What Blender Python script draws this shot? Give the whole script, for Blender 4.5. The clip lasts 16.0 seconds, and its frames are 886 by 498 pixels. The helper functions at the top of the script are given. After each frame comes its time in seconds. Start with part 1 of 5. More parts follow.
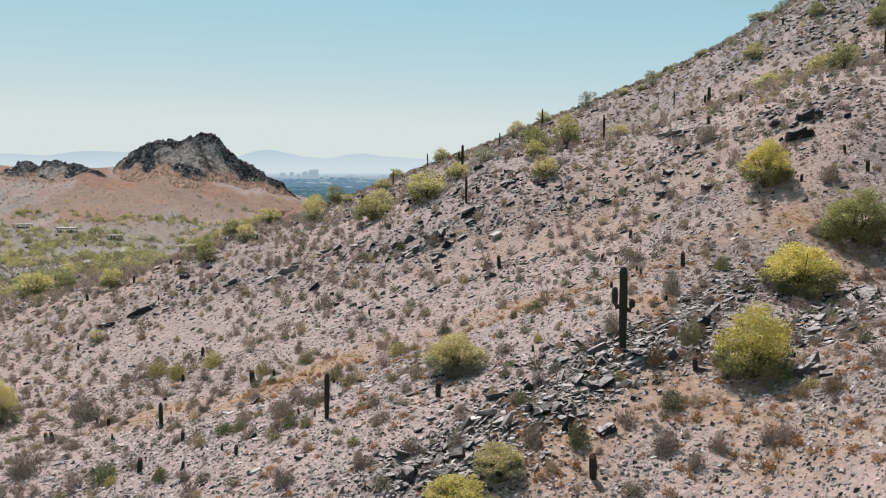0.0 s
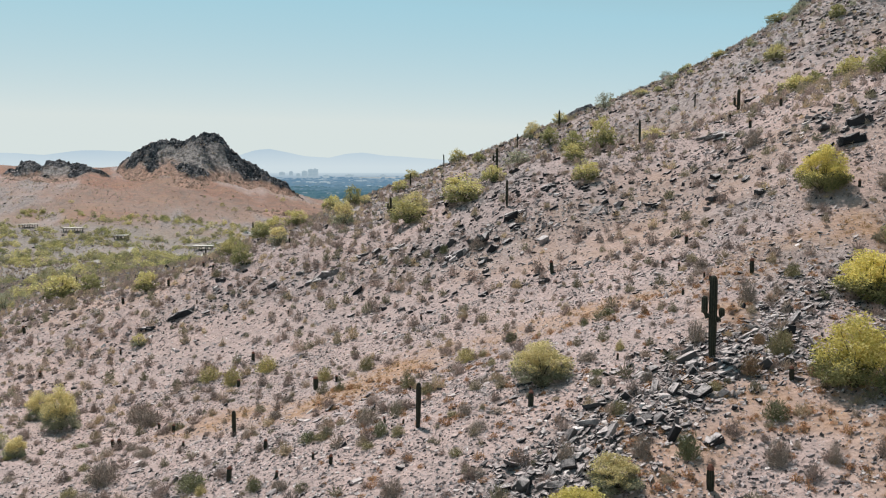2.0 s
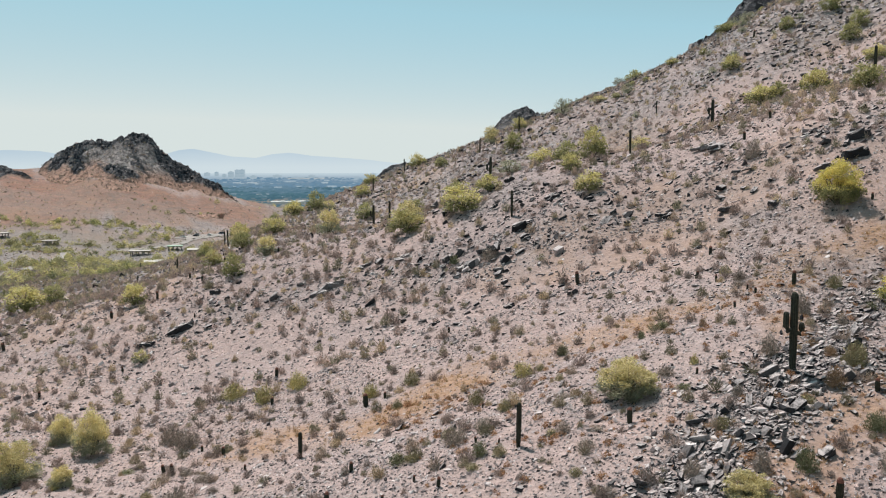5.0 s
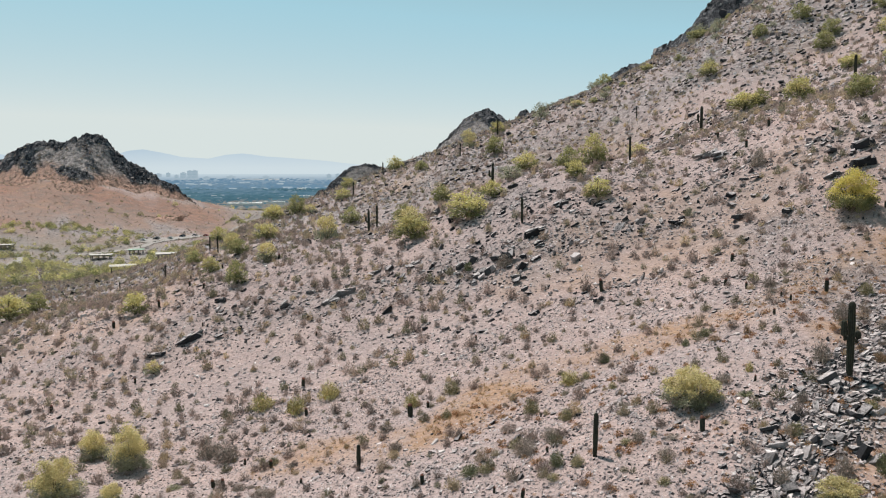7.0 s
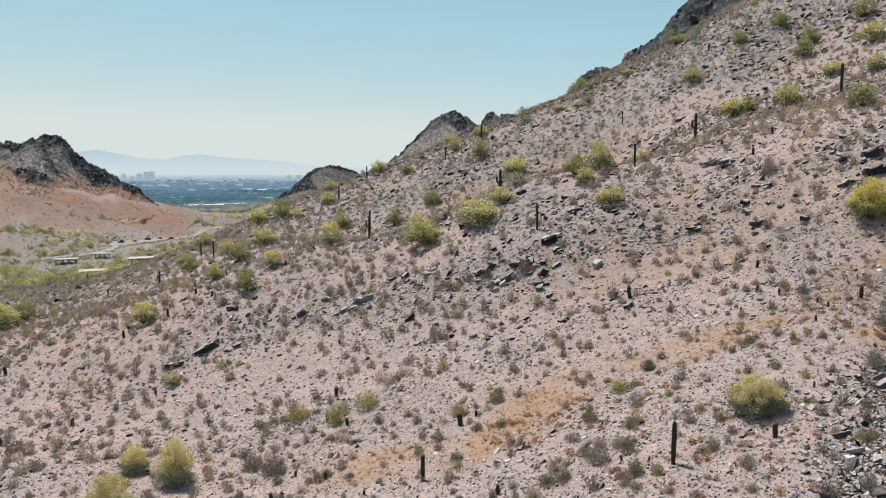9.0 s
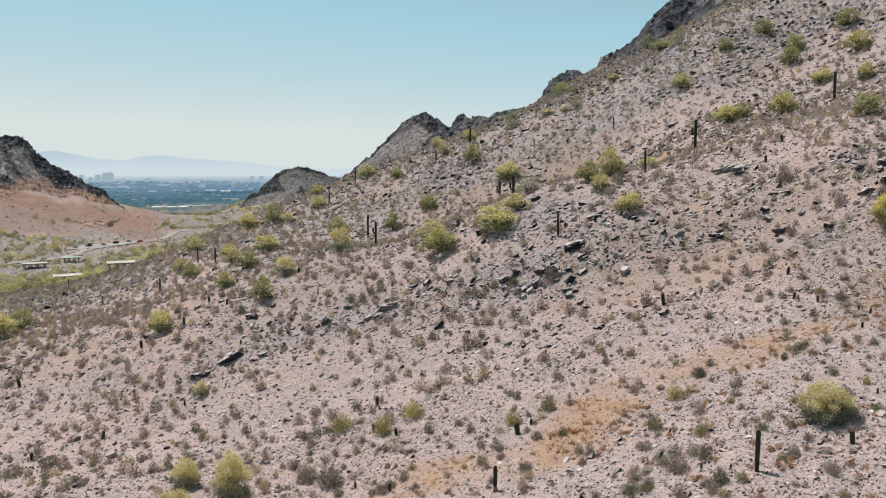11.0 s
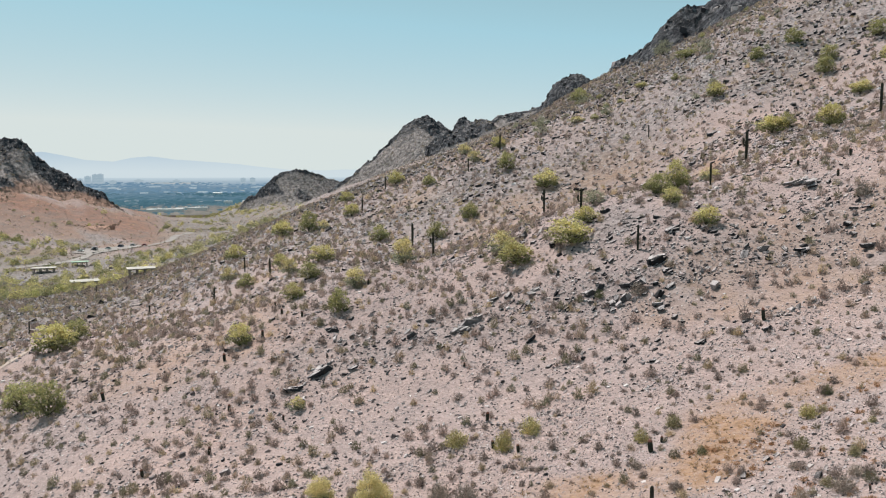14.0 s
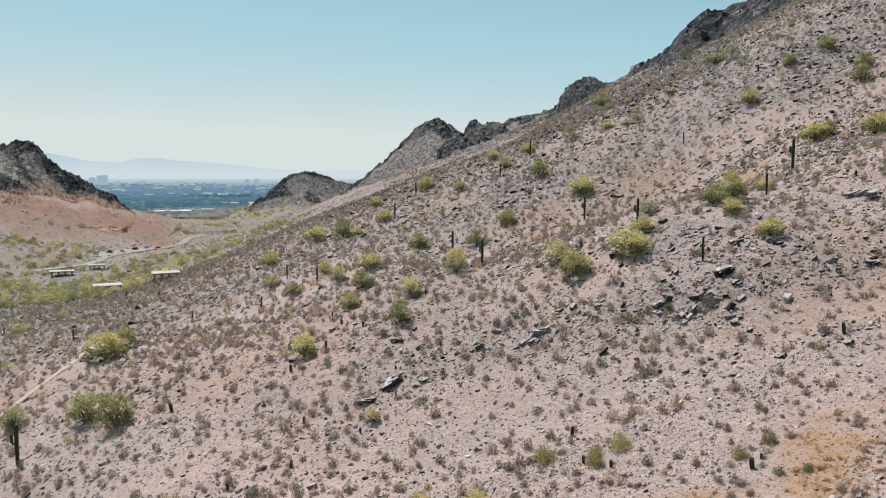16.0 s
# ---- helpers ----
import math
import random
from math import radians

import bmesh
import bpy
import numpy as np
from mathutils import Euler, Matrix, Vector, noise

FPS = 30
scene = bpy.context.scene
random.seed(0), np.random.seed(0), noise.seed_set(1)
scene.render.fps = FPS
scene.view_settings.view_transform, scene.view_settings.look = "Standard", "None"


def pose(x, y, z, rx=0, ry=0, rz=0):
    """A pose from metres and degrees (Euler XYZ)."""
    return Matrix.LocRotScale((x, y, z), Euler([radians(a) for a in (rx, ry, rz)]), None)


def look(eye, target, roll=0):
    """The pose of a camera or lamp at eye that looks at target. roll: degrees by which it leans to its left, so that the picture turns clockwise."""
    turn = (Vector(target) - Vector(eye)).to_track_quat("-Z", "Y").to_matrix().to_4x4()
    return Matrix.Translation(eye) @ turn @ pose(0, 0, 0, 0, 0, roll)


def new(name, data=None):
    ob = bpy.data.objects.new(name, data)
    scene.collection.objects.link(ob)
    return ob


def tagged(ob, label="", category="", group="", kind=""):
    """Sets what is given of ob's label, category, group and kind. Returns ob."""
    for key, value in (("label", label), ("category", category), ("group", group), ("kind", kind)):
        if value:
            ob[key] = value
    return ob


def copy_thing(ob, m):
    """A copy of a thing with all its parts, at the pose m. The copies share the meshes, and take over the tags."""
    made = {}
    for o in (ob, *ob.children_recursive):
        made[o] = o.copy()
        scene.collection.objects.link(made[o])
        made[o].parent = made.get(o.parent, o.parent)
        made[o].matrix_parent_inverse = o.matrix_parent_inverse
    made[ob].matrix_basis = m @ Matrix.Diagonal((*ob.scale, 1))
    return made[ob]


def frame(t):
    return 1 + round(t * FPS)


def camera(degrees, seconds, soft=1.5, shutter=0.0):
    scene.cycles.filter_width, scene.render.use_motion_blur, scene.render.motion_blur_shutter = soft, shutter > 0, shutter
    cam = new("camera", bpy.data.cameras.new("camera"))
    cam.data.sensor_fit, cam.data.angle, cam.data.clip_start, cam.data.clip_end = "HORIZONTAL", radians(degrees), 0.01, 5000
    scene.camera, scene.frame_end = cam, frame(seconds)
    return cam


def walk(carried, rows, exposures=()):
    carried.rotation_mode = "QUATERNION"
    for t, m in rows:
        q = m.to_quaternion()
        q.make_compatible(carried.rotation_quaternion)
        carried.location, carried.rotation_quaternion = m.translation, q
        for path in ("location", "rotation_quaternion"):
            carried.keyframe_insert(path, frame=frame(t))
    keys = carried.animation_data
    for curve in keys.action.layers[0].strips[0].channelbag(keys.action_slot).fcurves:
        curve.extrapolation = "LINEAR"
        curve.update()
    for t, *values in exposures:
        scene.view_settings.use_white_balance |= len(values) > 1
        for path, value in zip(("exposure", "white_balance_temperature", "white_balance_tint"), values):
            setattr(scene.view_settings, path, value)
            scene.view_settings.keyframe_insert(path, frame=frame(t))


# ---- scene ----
cam = camera(58.5, 16.0, soft=1.15)
METRES, EYE, TILT, LEAN, TURN = 60.0, 18.0, -5.8, 0.0, 0.0
ROWS = [
    (0.0, 0.0, 0.0, 0.0, 0.0, 0.0, -0.0),
    (0.5, -0.0203, 0.0001, 0.0014, -0.03, -0.01, 0.0),
    (1.0, -0.0424, 0.0003, 0.0038, -0.06, -0.03, -0.01),
    (1.5, -0.066, 0.0, 0.0063, -0.06, -0.04, -0.02),
    (2.0, -0.0911, -0.0002, 0.0098, -0.11, -0.06, 0.02),
    (2.5, -0.1174, -0.0001, 0.0139, -0.81, -0.05, 0.08),
    (3.0, -0.1442, 0.0001, 0.0177, -1.67, -0.06, 0.16),
    (3.5, -0.1718, 0.0003, 0.0212, -2.61, -0.09, 0.25),
    (4.0, -0.2002, 0.0006, 0.0248, -3.54, -0.09, 0.36),
    (6.5, -0.3511, 0.0052, 0.0428, -7.75, -0.07, 0.84),
    (7.0, -0.382, 0.0076, 0.0468, -8.54, -0.07, 0.91),
    (7.5, -0.4128, 0.0102, 0.0507, -9.29, -0.07, 0.96),
    (8.0, -0.4434, 0.0132, 0.0542, -10.02, -0.07, 1.06),
    (8.5, -0.4744, 0.0162, 0.0582, -10.74, -0.07, 1.11),
    (9.0, -0.5059, 0.0204, 0.0621, -11.44, -0.06, 1.2),
    (11.5, -0.6696, 0.049, 0.0837, -14.5, -0.05, 1.46),
    (12.0, -0.7036, 0.0552, 0.0891, -14.71, -0.04, 1.46),
    (12.5, -0.7366, 0.0618, 0.094, -14.82, -0.01, 1.47),
    (13.0, -0.7709, 0.0686, 0.0994, -14.91, -0.01, 1.48),
    (13.5, -0.8049, 0.076, 0.1055, -14.95, 0.01, 1.48),
    (14.0, -0.8402, 0.083, 0.1114, -14.91, 0.02, 1.48),
    (14.5, -0.8755, 0.0916, 0.1179, -14.88, 0.02, 1.46),
    (15.0, -0.9095, 0.0996, 0.124, -14.82, 0.07, 1.45),
    (15.5, -0.945, 0.1085, 0.1312, -14.78, 0.07, 1.45),
    (16.0, -0.9794, 0.1165, 0.1381, -14.76, 0.1, 1.43),
]
walk(cam, [(t, pose(0, 0, EYE, TILT, LEAN, TURN) @ pose(METRES * x, METRES * y, METRES * z, 90 + pitch, roll, yaw)) for t, x, y, z, yaw, pitch, roll in ROWS])

# ---- daylight ----
SUN_AZ, SUN_EL = -24.0, 60.0      # degrees from +y towards +x, and above the horizon
world = bpy.data.worlds.new("sky")
scene.world = world
world.use_nodes = True
wn = world.node_tree
sky = wn.nodes.new("ShaderNodeTexSky")
sky.sky_type = "NISHITA"
sky.sun_disc = False
sky.sun_elevation = radians(SUN_EL)
sky.sun_rotation = radians(SUN_AZ)
sky.altitude = 1200
sky.air_density, sky.dust_density, sky.ozone_density = 0.9, 0.0, 3.0
wn.nodes["Background"].inputs["Strength"].default_value = 0.106
sky_parts = wn.nodes.new("ShaderNodeSeparateColor")    # the desert sky: turquoise above, milky towards the horizon
wn.links.new(sky.outputs[0], sky_parts.inputs[0])
milk = wn.nodes.new("ShaderNodeMapRange")
milk.inputs[1].default_value, milk.inputs[2].default_value = 4.2, 7.6
wn.links.new(sky_parts.outputs[1], milk.inputs[0])
depth = wn.nodes.new("ShaderNodeMapRange")
depth.inputs[1].default_value, depth.inputs[2].default_value, depth.inputs[3].default_value = 0.5, 4.2, 0.35
wn.links.new(sky_parts.outputs[1], depth.inputs[0])
veil = wn.nodes.new("ShaderNodeMix")
veil.data_type = "RGBA"
veil.inputs[6].default_value = (3.45, 5.65, 6.6, 1)
veil.inputs[7].default_value = (6.2, 6.85, 6.75, 1)
wn.links.new(milk.outputs[0], veil.inputs[0])
deepen = wn.nodes.new("ShaderNodeVectorMath")
deepen.operation = "SCALE"
wn.links.new(veil.outputs[2], deepen.inputs[0])
wn.links.new(depth.outputs[0], deepen.inputs["Scale"])
wn.links.new(deepen.outputs[0], wn.nodes["Background"].inputs[0])
sun = new("sun", bpy.data.lights.new("sun", "SUN"))
sun.data.energy, sun.data.angle, sun.data.color = 4.9, radians(0.53), (1.0, 0.935, 0.885)
toward = Vector((math.sin(radians(SUN_AZ)) * math.cos(radians(SUN_EL)), math.cos(radians(SUN_AZ)) * math.cos(radians(SUN_EL)), math.sin(radians(SUN_EL))))
sun.matrix_world = look(toward * 100, (0, 0, 0))
scene.view_settings.exposure = 0.05


# ---- materials ----
def shader(name, rough=0.9):
    m = bpy.data.materials.new(name)
    m.use_nodes = True
    nt = m.node_tree
    b = nt.nodes["Principled BSDF"]
    b.inputs["Roughness"].default_value = rough
    b.inputs["Specular IOR Level"].default_value = 0.2
    return m, nt, b


def coords(nt):
    return nt.nodes.new("ShaderNodeTexCoord").outputs["Object"]


def noise_tex(nt, co, scale, detail=4.0, rough=0.6):
    n = nt.nodes.new("ShaderNodeTexNoise")
    nt.links.new(co, n.inputs["Vector"])
    n.inputs["Scale"].default_value, n.inputs["Detail"].default_value, n.inputs["Roughness"].default_value = scale, detail, rough
    return n.outputs["Fac"]


def cells(nt, co, scale, out="Color"):
    n = nt.nodes.new("ShaderNodeTexVoronoi")
    nt.links.new(co, n.inputs["Vector"])
    n.inputs["Scale"].default_value = scale
    return n.outputs[out]


def ramp(nt, fac, *stops):
    n = nt.nodes.new("ShaderNodeValToRGB")
    nt.links.new(fac, n.inputs[0])
    e = n.color_ramp.elements
    while len(e) < len(stops):
        e.new(0.5)
    for el, (p, c) in zip(e, stops):
        el.position = p
        el.color = (*c, 1) if len(c) == 3 else (c[0], c[0], c[0], 1)
    return n.outputs[0]


def mix(nt, fac, a, b, how="MIX"):
    n = nt.nodes.new("ShaderNodeMix")
    n.data_type, n.blend_type = "RGBA", how
    for sock, v in ((n.inputs[0], fac), (n.inputs[6], a), (n.inputs[7], b)):
        if isinstance(v, bpy.types.NodeSocket):
            nt.links.new(v, sock)
        elif isinstance(v, tuple):
            sock.default_value = (*v, 1)
        else:
            sock.default_value = v
    return n.outputs[2]


def maths(nt, op, a, b=0.0):
    n = nt.nodes.new("ShaderNodeMath")
    n.operation = op
    n.use_clamp = True
    for sock, v in ((n.inputs[0], a), (n.inputs[1], b)):
        if isinstance(v, bpy.types.NodeSocket):
            nt.links.new(v, sock)
        else:
            sock.default_value = v
    return n.outputs[0]


def zone(nt, name):
    n = nt.nodes.new("ShaderNodeAttribute")
    n.attribute_name = name
    s = nt.nodes.new("ShaderNodeSeparateColor")
    nt.links.new(n.outputs["Color"], s.inputs[0])
    return s.outputs


def bump(nt, b, height, strength, distance):
    n = nt.nodes.new("ShaderNodeBump")
    n.inputs["Strength"].default_value, n.inputs["Distance"].default_value = strength, distance
    nt.links.new(height, n.inputs["Height"])
    nt.links.new(n.outputs[0], b.inputs["Normal"])


def island(nt):
    return nt.nodes.new("ShaderNodeNewGeometry").outputs["Random Per Island"]


def each(nt):
    return nt.nodes.new("ShaderNodeObjectInfo").outputs["Random"]


def tinted(nt):
    n = nt.nodes.new("ShaderNodeAttribute")
    n.attribute_name = "tint"
    return n.outputs["Color"]


def ground_material():
    m, nt, b = shader("desert_gravel", 0.95)
    co = coords(nt)
    wide = noise_tex(nt, co, 0.035, 5.0, 0.62)
    mid = noise_tex(nt, co, 0.5, 4.0, 0.65)
    soil = mix(nt, ramp(nt, wide, (0.35, (0,)), (0.65, (1,))), (0.385, 0.305, 0.29), (0.455, 0.327, 0.288))
    soil = mix(nt, ramp(nt, mid, (0.3, (0.75,)), (0.7, (0,))), soil, (0.30, 0.24, 0.23))
    z = zone(nt, "zone")
    grass = ramp(nt, noise_tex(nt, co, 1.6, 5.0, 0.7), (0.28, (0.19, 0.12, 0.078)), (0.5, (0.33, 0.203, 0.128)), (0.72, (0.42, 0.275, 0.182)))
    red = ramp(nt, noise_tex(nt, co, 0.12, 5.0, 0.7), (0.3, (0.125, 0.096, 0.082)), (0.48, (0.235, 0.13, 0.094)), (0.75, (0.36, 0.175, 0.118)))
    soil = mix(nt, z[2], soil, red)
    floor = ramp(nt, noise_tex(nt, co, 0.15, 5.0, 0.7), (0.3, (0.18, 0.155, 0.132)), (0.7, (0.30, 0.253, 0.222)))
    soil = mix(nt, zone(nt, "valley")[0], soil, floor)
    stones = ramp(nt, cells(nt, co, 3.2), (0.0, (0.4,)), (0.2, (0.85,)), (0.65, (1.0,)), (0.9, (1.45,)))
    chips = ramp(nt, cells(nt, co, 8.5), (0.05, (0.4,)), (0.28, (0.9,)), (0.75, (1.05,)), (0.97, (1.6,)))
    cover = ramp(nt, noise_tex(nt, co, 0.9, 3.0), (0.35, (0.3,)), (0.6, (1.0,)))
    mixed = mix(nt, cover, soil, mix(nt, 1.0, soil, mix(nt, 0.5, stones, chips), "MULTIPLY"))
    col = mix(nt, maths(nt, "MULTIPLY", z[0], ramp(nt, noise_tex(nt, co, 1.1, 5.0, 0.75), (0.30, (0.35,)), (0.52, (1.0,)))), mixed, grass)
    rubble = ramp(nt, cells(nt, co, 1.1), (0.1, (0.07, 0.064, 0.065)), (0.5, (0.20, 0.178, 0.174)), (0.95, (0.40, 0.36, 0.35)))
    col = mix(nt, maths(nt, "MULTIPLY", z[1], ramp(nt, mid, (0.3, (0.45,)), (0.52, (1.0,)))), col, rubble)
    nt.links.new(col, b.inputs["Base Color"])
    h = mix(nt, 0.5, cells(nt, co, 3.2, "Distance"), noise_tex(nt, co, 4.0, 5.0, 0.7))
    h = mix(nt, 0.55, h, mix(nt, 0.4, cells(nt, co, 1.4, "Distance"), noise_tex(nt, co, 1.5, 5.0, 0.75)))
    bump(nt, b, h, 0.85, 0.28)
    return m


def crag_material():
    m, nt, b = shader("dark_crag_rock", 0.85)
    co = coords(nt)
    z = zone(nt, "crag")
    base = ramp(nt, noise_tex(nt, co, 0.24, 7.0, 0.8), (0.38, (0.016, 0.018, 0.024)), (0.5, (0.055, 0.057, 0.066)), (0.64, (0.25, 0.24, 0.245)))
    block = ramp(nt, cells(nt, co, 0.35), (0.1, (0.5,)), (0.6, (1.0,)), (0.95, (1.3,)))
    talus = ramp(nt, noise_tex(nt, co, 0.3, 6.0, 0.75), (0.36, (0.09, 0.083, 0.082)), (0.5, (0.27, 0.238, 0.228)), (0.64, (0.42, 0.37, 0.35)))
    warm = ramp(nt, noise_tex(nt, co, 0.15, 6.0, 0.7), (0.3, (0.29, 0.195, 0.155)), (0.65, (0.50, 0.29, 0.21)))
    loose = mix(nt, z[1], talus, warm)
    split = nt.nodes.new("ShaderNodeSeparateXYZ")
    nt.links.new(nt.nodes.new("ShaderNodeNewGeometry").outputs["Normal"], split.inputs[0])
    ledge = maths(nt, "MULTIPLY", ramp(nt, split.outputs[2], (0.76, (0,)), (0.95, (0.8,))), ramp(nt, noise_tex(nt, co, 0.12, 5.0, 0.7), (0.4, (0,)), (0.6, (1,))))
    bare = ramp(nt, mix(nt, 0.35, z[0], noise_tex(nt, co, 0.25, 6.0, 0.8)), (0.36, (0,)), (0.52, (1,)))
    rock = mix(nt, ledge, mix(nt, 1.0, base, block, "MULTIPLY"), talus)
    nt.links.new(mix(nt, bare, loose, rock), b.inputs["Base Color"])
    bump(nt, b, noise_tex(nt, co, 0.5, 6.0, 0.78), 0.9, 1.6)
    return m


def lit_tops(nt, co, col, lit_tone, most):
    """Paler upper faces of a stone: sunlit tops put into its colour, broken by noise."""
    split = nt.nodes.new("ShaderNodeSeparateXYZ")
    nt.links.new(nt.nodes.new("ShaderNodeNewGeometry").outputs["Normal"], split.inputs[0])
    faces_up = maths(nt, "MULTIPLY", ramp(nt, split.outputs[2], (0.55, (0,)), (0.85, (most,))), ramp(nt, noise_tex(nt, co, 1.7, 5.0, 0.75), (0.38, (0.05,)), (0.54, (1.0,))))
    return mix(nt, faces_up, col, lit_tone)


def stone_material(name="slate_stone", tone=1.0, dark=False, cast=(1.0, 1.0, 1.0)):
    m, nt, b = shader(name, 0.7)
    b.inputs["Specular IOR Level"].default_value = 0.18
    co = coords(nt)
    pick = ramp(nt, island(nt), (0.0, (0.028, 0.026, 0.029)), (0.2, (0.085, 0.07, 0.07)), (0.3, (0.255, 0.212, 0.208)), (0.62, (0.38, 0.318, 0.31)), (0.86, (0.56, 0.475, 0.46)), (1.0, (0.78, 0.70, 0.68)))
    if dark:
        pick = ramp(nt, island(nt), (0.0, (0.016, 0.016, 0.019)), (0.5, (0.036, 0.034, 0.038)), (0.76, (0.10, 0.09, 0.09)), (0.88, (0.36, 0.31, 0.30)), (1.0, (0.60, 0.53, 0.51)))
    grain = ramp(nt, noise_tex(nt, co, 6.0, 5.0, 0.7), (0.3, (0.65 * tone,)), (0.7, (1.1 * tone,)))
    col = mix(nt, 1.0, mix(nt, 1.0, pick, grain, "MULTIPLY"), cast, "MULTIPLY")
    nt.links.new(lit_tops(nt, co, col, (0.55, 0.48, 0.465), 0.72) if dark else col, b.inputs["Base Color"])
    bump(nt, b, noise_tex(nt, co, 14.0, 4.0), 0.5, 0.03)
    return m


def slab_material():
    m, nt, b = shader("slate_slab", 0.65)
    b.inputs["Specular IOR Level"].default_value = 0.2
    co = coords(nt)
    pick = ramp(nt, each(nt), (0.0, (0.016, 0.016, 0.019)), (0.5, (0.04, 0.038, 0.042)), (0.86, (0.10, 0.09, 0.09)), (0.95, (0.24, 0.21, 0.205)), (1.0, (0.42, 0.37, 0.36)))
    grain = ramp(nt, noise_tex(nt, co, 5.0, 6.0, 0.75), (0.3, (0.55,)), (0.7, (1.15,)))
    nt.links.new(lit_tops(nt, co, mix(nt, 1.0, pick, grain, "MULTIPLY"), (0.62, 0.55, 0.535), 0.8), b.inputs["Base Color"])
    bump(nt, b, noise_tex(nt, co, 12.0, 5.0, 0.7), 0.6, 0.04)
    return m


def see_through(nt, b, col, share):
    """Thin leaves and twigs that let some light through."""
    nt.links.new(col, b.inputs["Base Color"])
    thin = nt.nodes.new("ShaderNodeBsdfTranslucent")
    nt.links.new(col, thin.inputs[0])
    both = nt.nodes.new("ShaderNodeMixShader")
    both.inputs[0].default_value = share
    nt.links.new(b.outputs[0], both.inputs[1])
    nt.links.new(thin.outputs[0], both.inputs[2])
    nt.links.new(both.outputs[0], nt.nodes["Material Output"].inputs[0])


def leaf_material(name, *tones):
    m, nt, b = shader(name, 0.7)
    pick = ramp(nt, island(nt), *((k / (len(tones) - 1), c) for k, c in enumerate(tones)))
    own = ramp(nt, each(nt), (0.0, (0.8,)), (1.0, (1.1,)))
    col = mix(nt, 1.0, pick, own, "MULTIPLY")
    see_through(nt, b, col, 0.35)
    return m


def tint_material(name, low=0.7, high=1.2, share=0.25):
    m, nt, b = shader(name, 0.85)
    var = ramp(nt, island(nt), (0.0, (low,)), (1.0, (high,)))
    see_through(nt, b, mix(nt, 1.0, tinted(nt), var, "MULTIPLY"), share)
    return m


def plain_material(name, a, c, scale, rough=0.8):
    m, nt, b = shader(name, rough)
    nt.links.new(ramp(nt, noise_tex(nt, coords(nt), scale, 5.0, 0.65), (0.3, a), (0.7, c)), b.inputs["Base Color"])
    return m


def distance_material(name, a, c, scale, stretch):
    """Distance kilometres off, with the haze before it put into a glowing colour."""
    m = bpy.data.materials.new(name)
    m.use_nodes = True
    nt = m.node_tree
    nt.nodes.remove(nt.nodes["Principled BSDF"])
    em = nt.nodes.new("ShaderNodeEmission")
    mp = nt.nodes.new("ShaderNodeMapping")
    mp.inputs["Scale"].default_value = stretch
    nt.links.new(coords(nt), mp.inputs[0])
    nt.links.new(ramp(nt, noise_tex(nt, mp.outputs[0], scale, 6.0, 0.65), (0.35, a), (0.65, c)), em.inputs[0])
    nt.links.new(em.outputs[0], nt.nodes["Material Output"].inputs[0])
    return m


GROUND = ground_material()
CRAG = crag_material()
STONE = stone_material()
SCREE = stone_material("grey_scree", 0.95, False, (0.90, 0.98, 1.03))
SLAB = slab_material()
LEAF = {
    "y": leaf_material("yellow_bloom", (0.50, 0.42, 0.105), (0.70, 0.60, 0.18), (0.82, 0.72, 0.30)),
    # yellow bloom again for trees farther off, its colour muted
    "f": leaf_material("muted_yellow_bloom", (0.46, 0.41, 0.15), (0.62, 0.55, 0.23), (0.73, 0.65, 0.34)),
    "p": leaf_material("pale_bloom", (0.50, 0.43, 0.19), (0.67, 0.57, 0.28), (0.77, 0.67, 0.38)),
    "g": leaf_material("olive_leaf", (0.26, 0.275, 0.125), (0.43, 0.41, 0.18), (0.58, 0.53, 0.25)),
    # bloomless olive inner leaves, with shade inside the crown put into the tone
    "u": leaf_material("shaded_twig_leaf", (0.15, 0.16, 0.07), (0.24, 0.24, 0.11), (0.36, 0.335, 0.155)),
    "t": leaf_material("sage_leaf", (0.24, 0.25, 0.16), (0.34, 0.34, 0.23), (0.42, 0.41, 0.29)),
}
BARK = plain_material("grey_green_bark", (0.06, 0.055, 0.035), (0.12, 0.11, 0.07), 8.0)
CACTUS = plain_material("cactus_skin", (0.02, 0.023, 0.017), (0.05, 0.051, 0.036), 5.0, 0.75)
SPINES = plain_material("rusty_spines", (0.14, 0.06, 0.045), (0.25, 0.11, 0.08), 9.0)
TINT = tint_material("dry_twigs")
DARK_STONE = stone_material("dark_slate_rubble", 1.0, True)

# ---- the land ----
rng = np.random.default_rng(7)
LATTICE = rng.random((256, 256))


def value_noise(x, y):
    i, j = np.floor(x).astype(int), np.floor(y).astype(int)
    f, g = x - i, y - j
    f, g = f * f * (3 - 2 * f), g * g * (3 - 2 * g)
    a, b = LATTICE[i % 256, j % 256], LATTICE[(i + 1) % 256, j % 256]
    c, d = LATTICE[i % 256, (j + 1) % 256], LATTICE[(i + 1) % 256, (j + 1) % 256]
    return (a + (b - a) * f) * (1 - g) + (c + (d - c) * f) * g


def fbm(x, y, size, octaves=4, gain=0.5):
    x, y = np.asarray(x, float) / size, np.asarray(y, float) / size
    total, amp, whole = 0, 1.0, 0.0
    for k in range(octaves):
        total = total + amp * (value_noise(x + 17.3 * k, y - 9.1 * k) - 0.5)
        whole += amp
        amp, x, y = amp * gain, x * 2.03, y * 2.03
    return 2 * total / whole


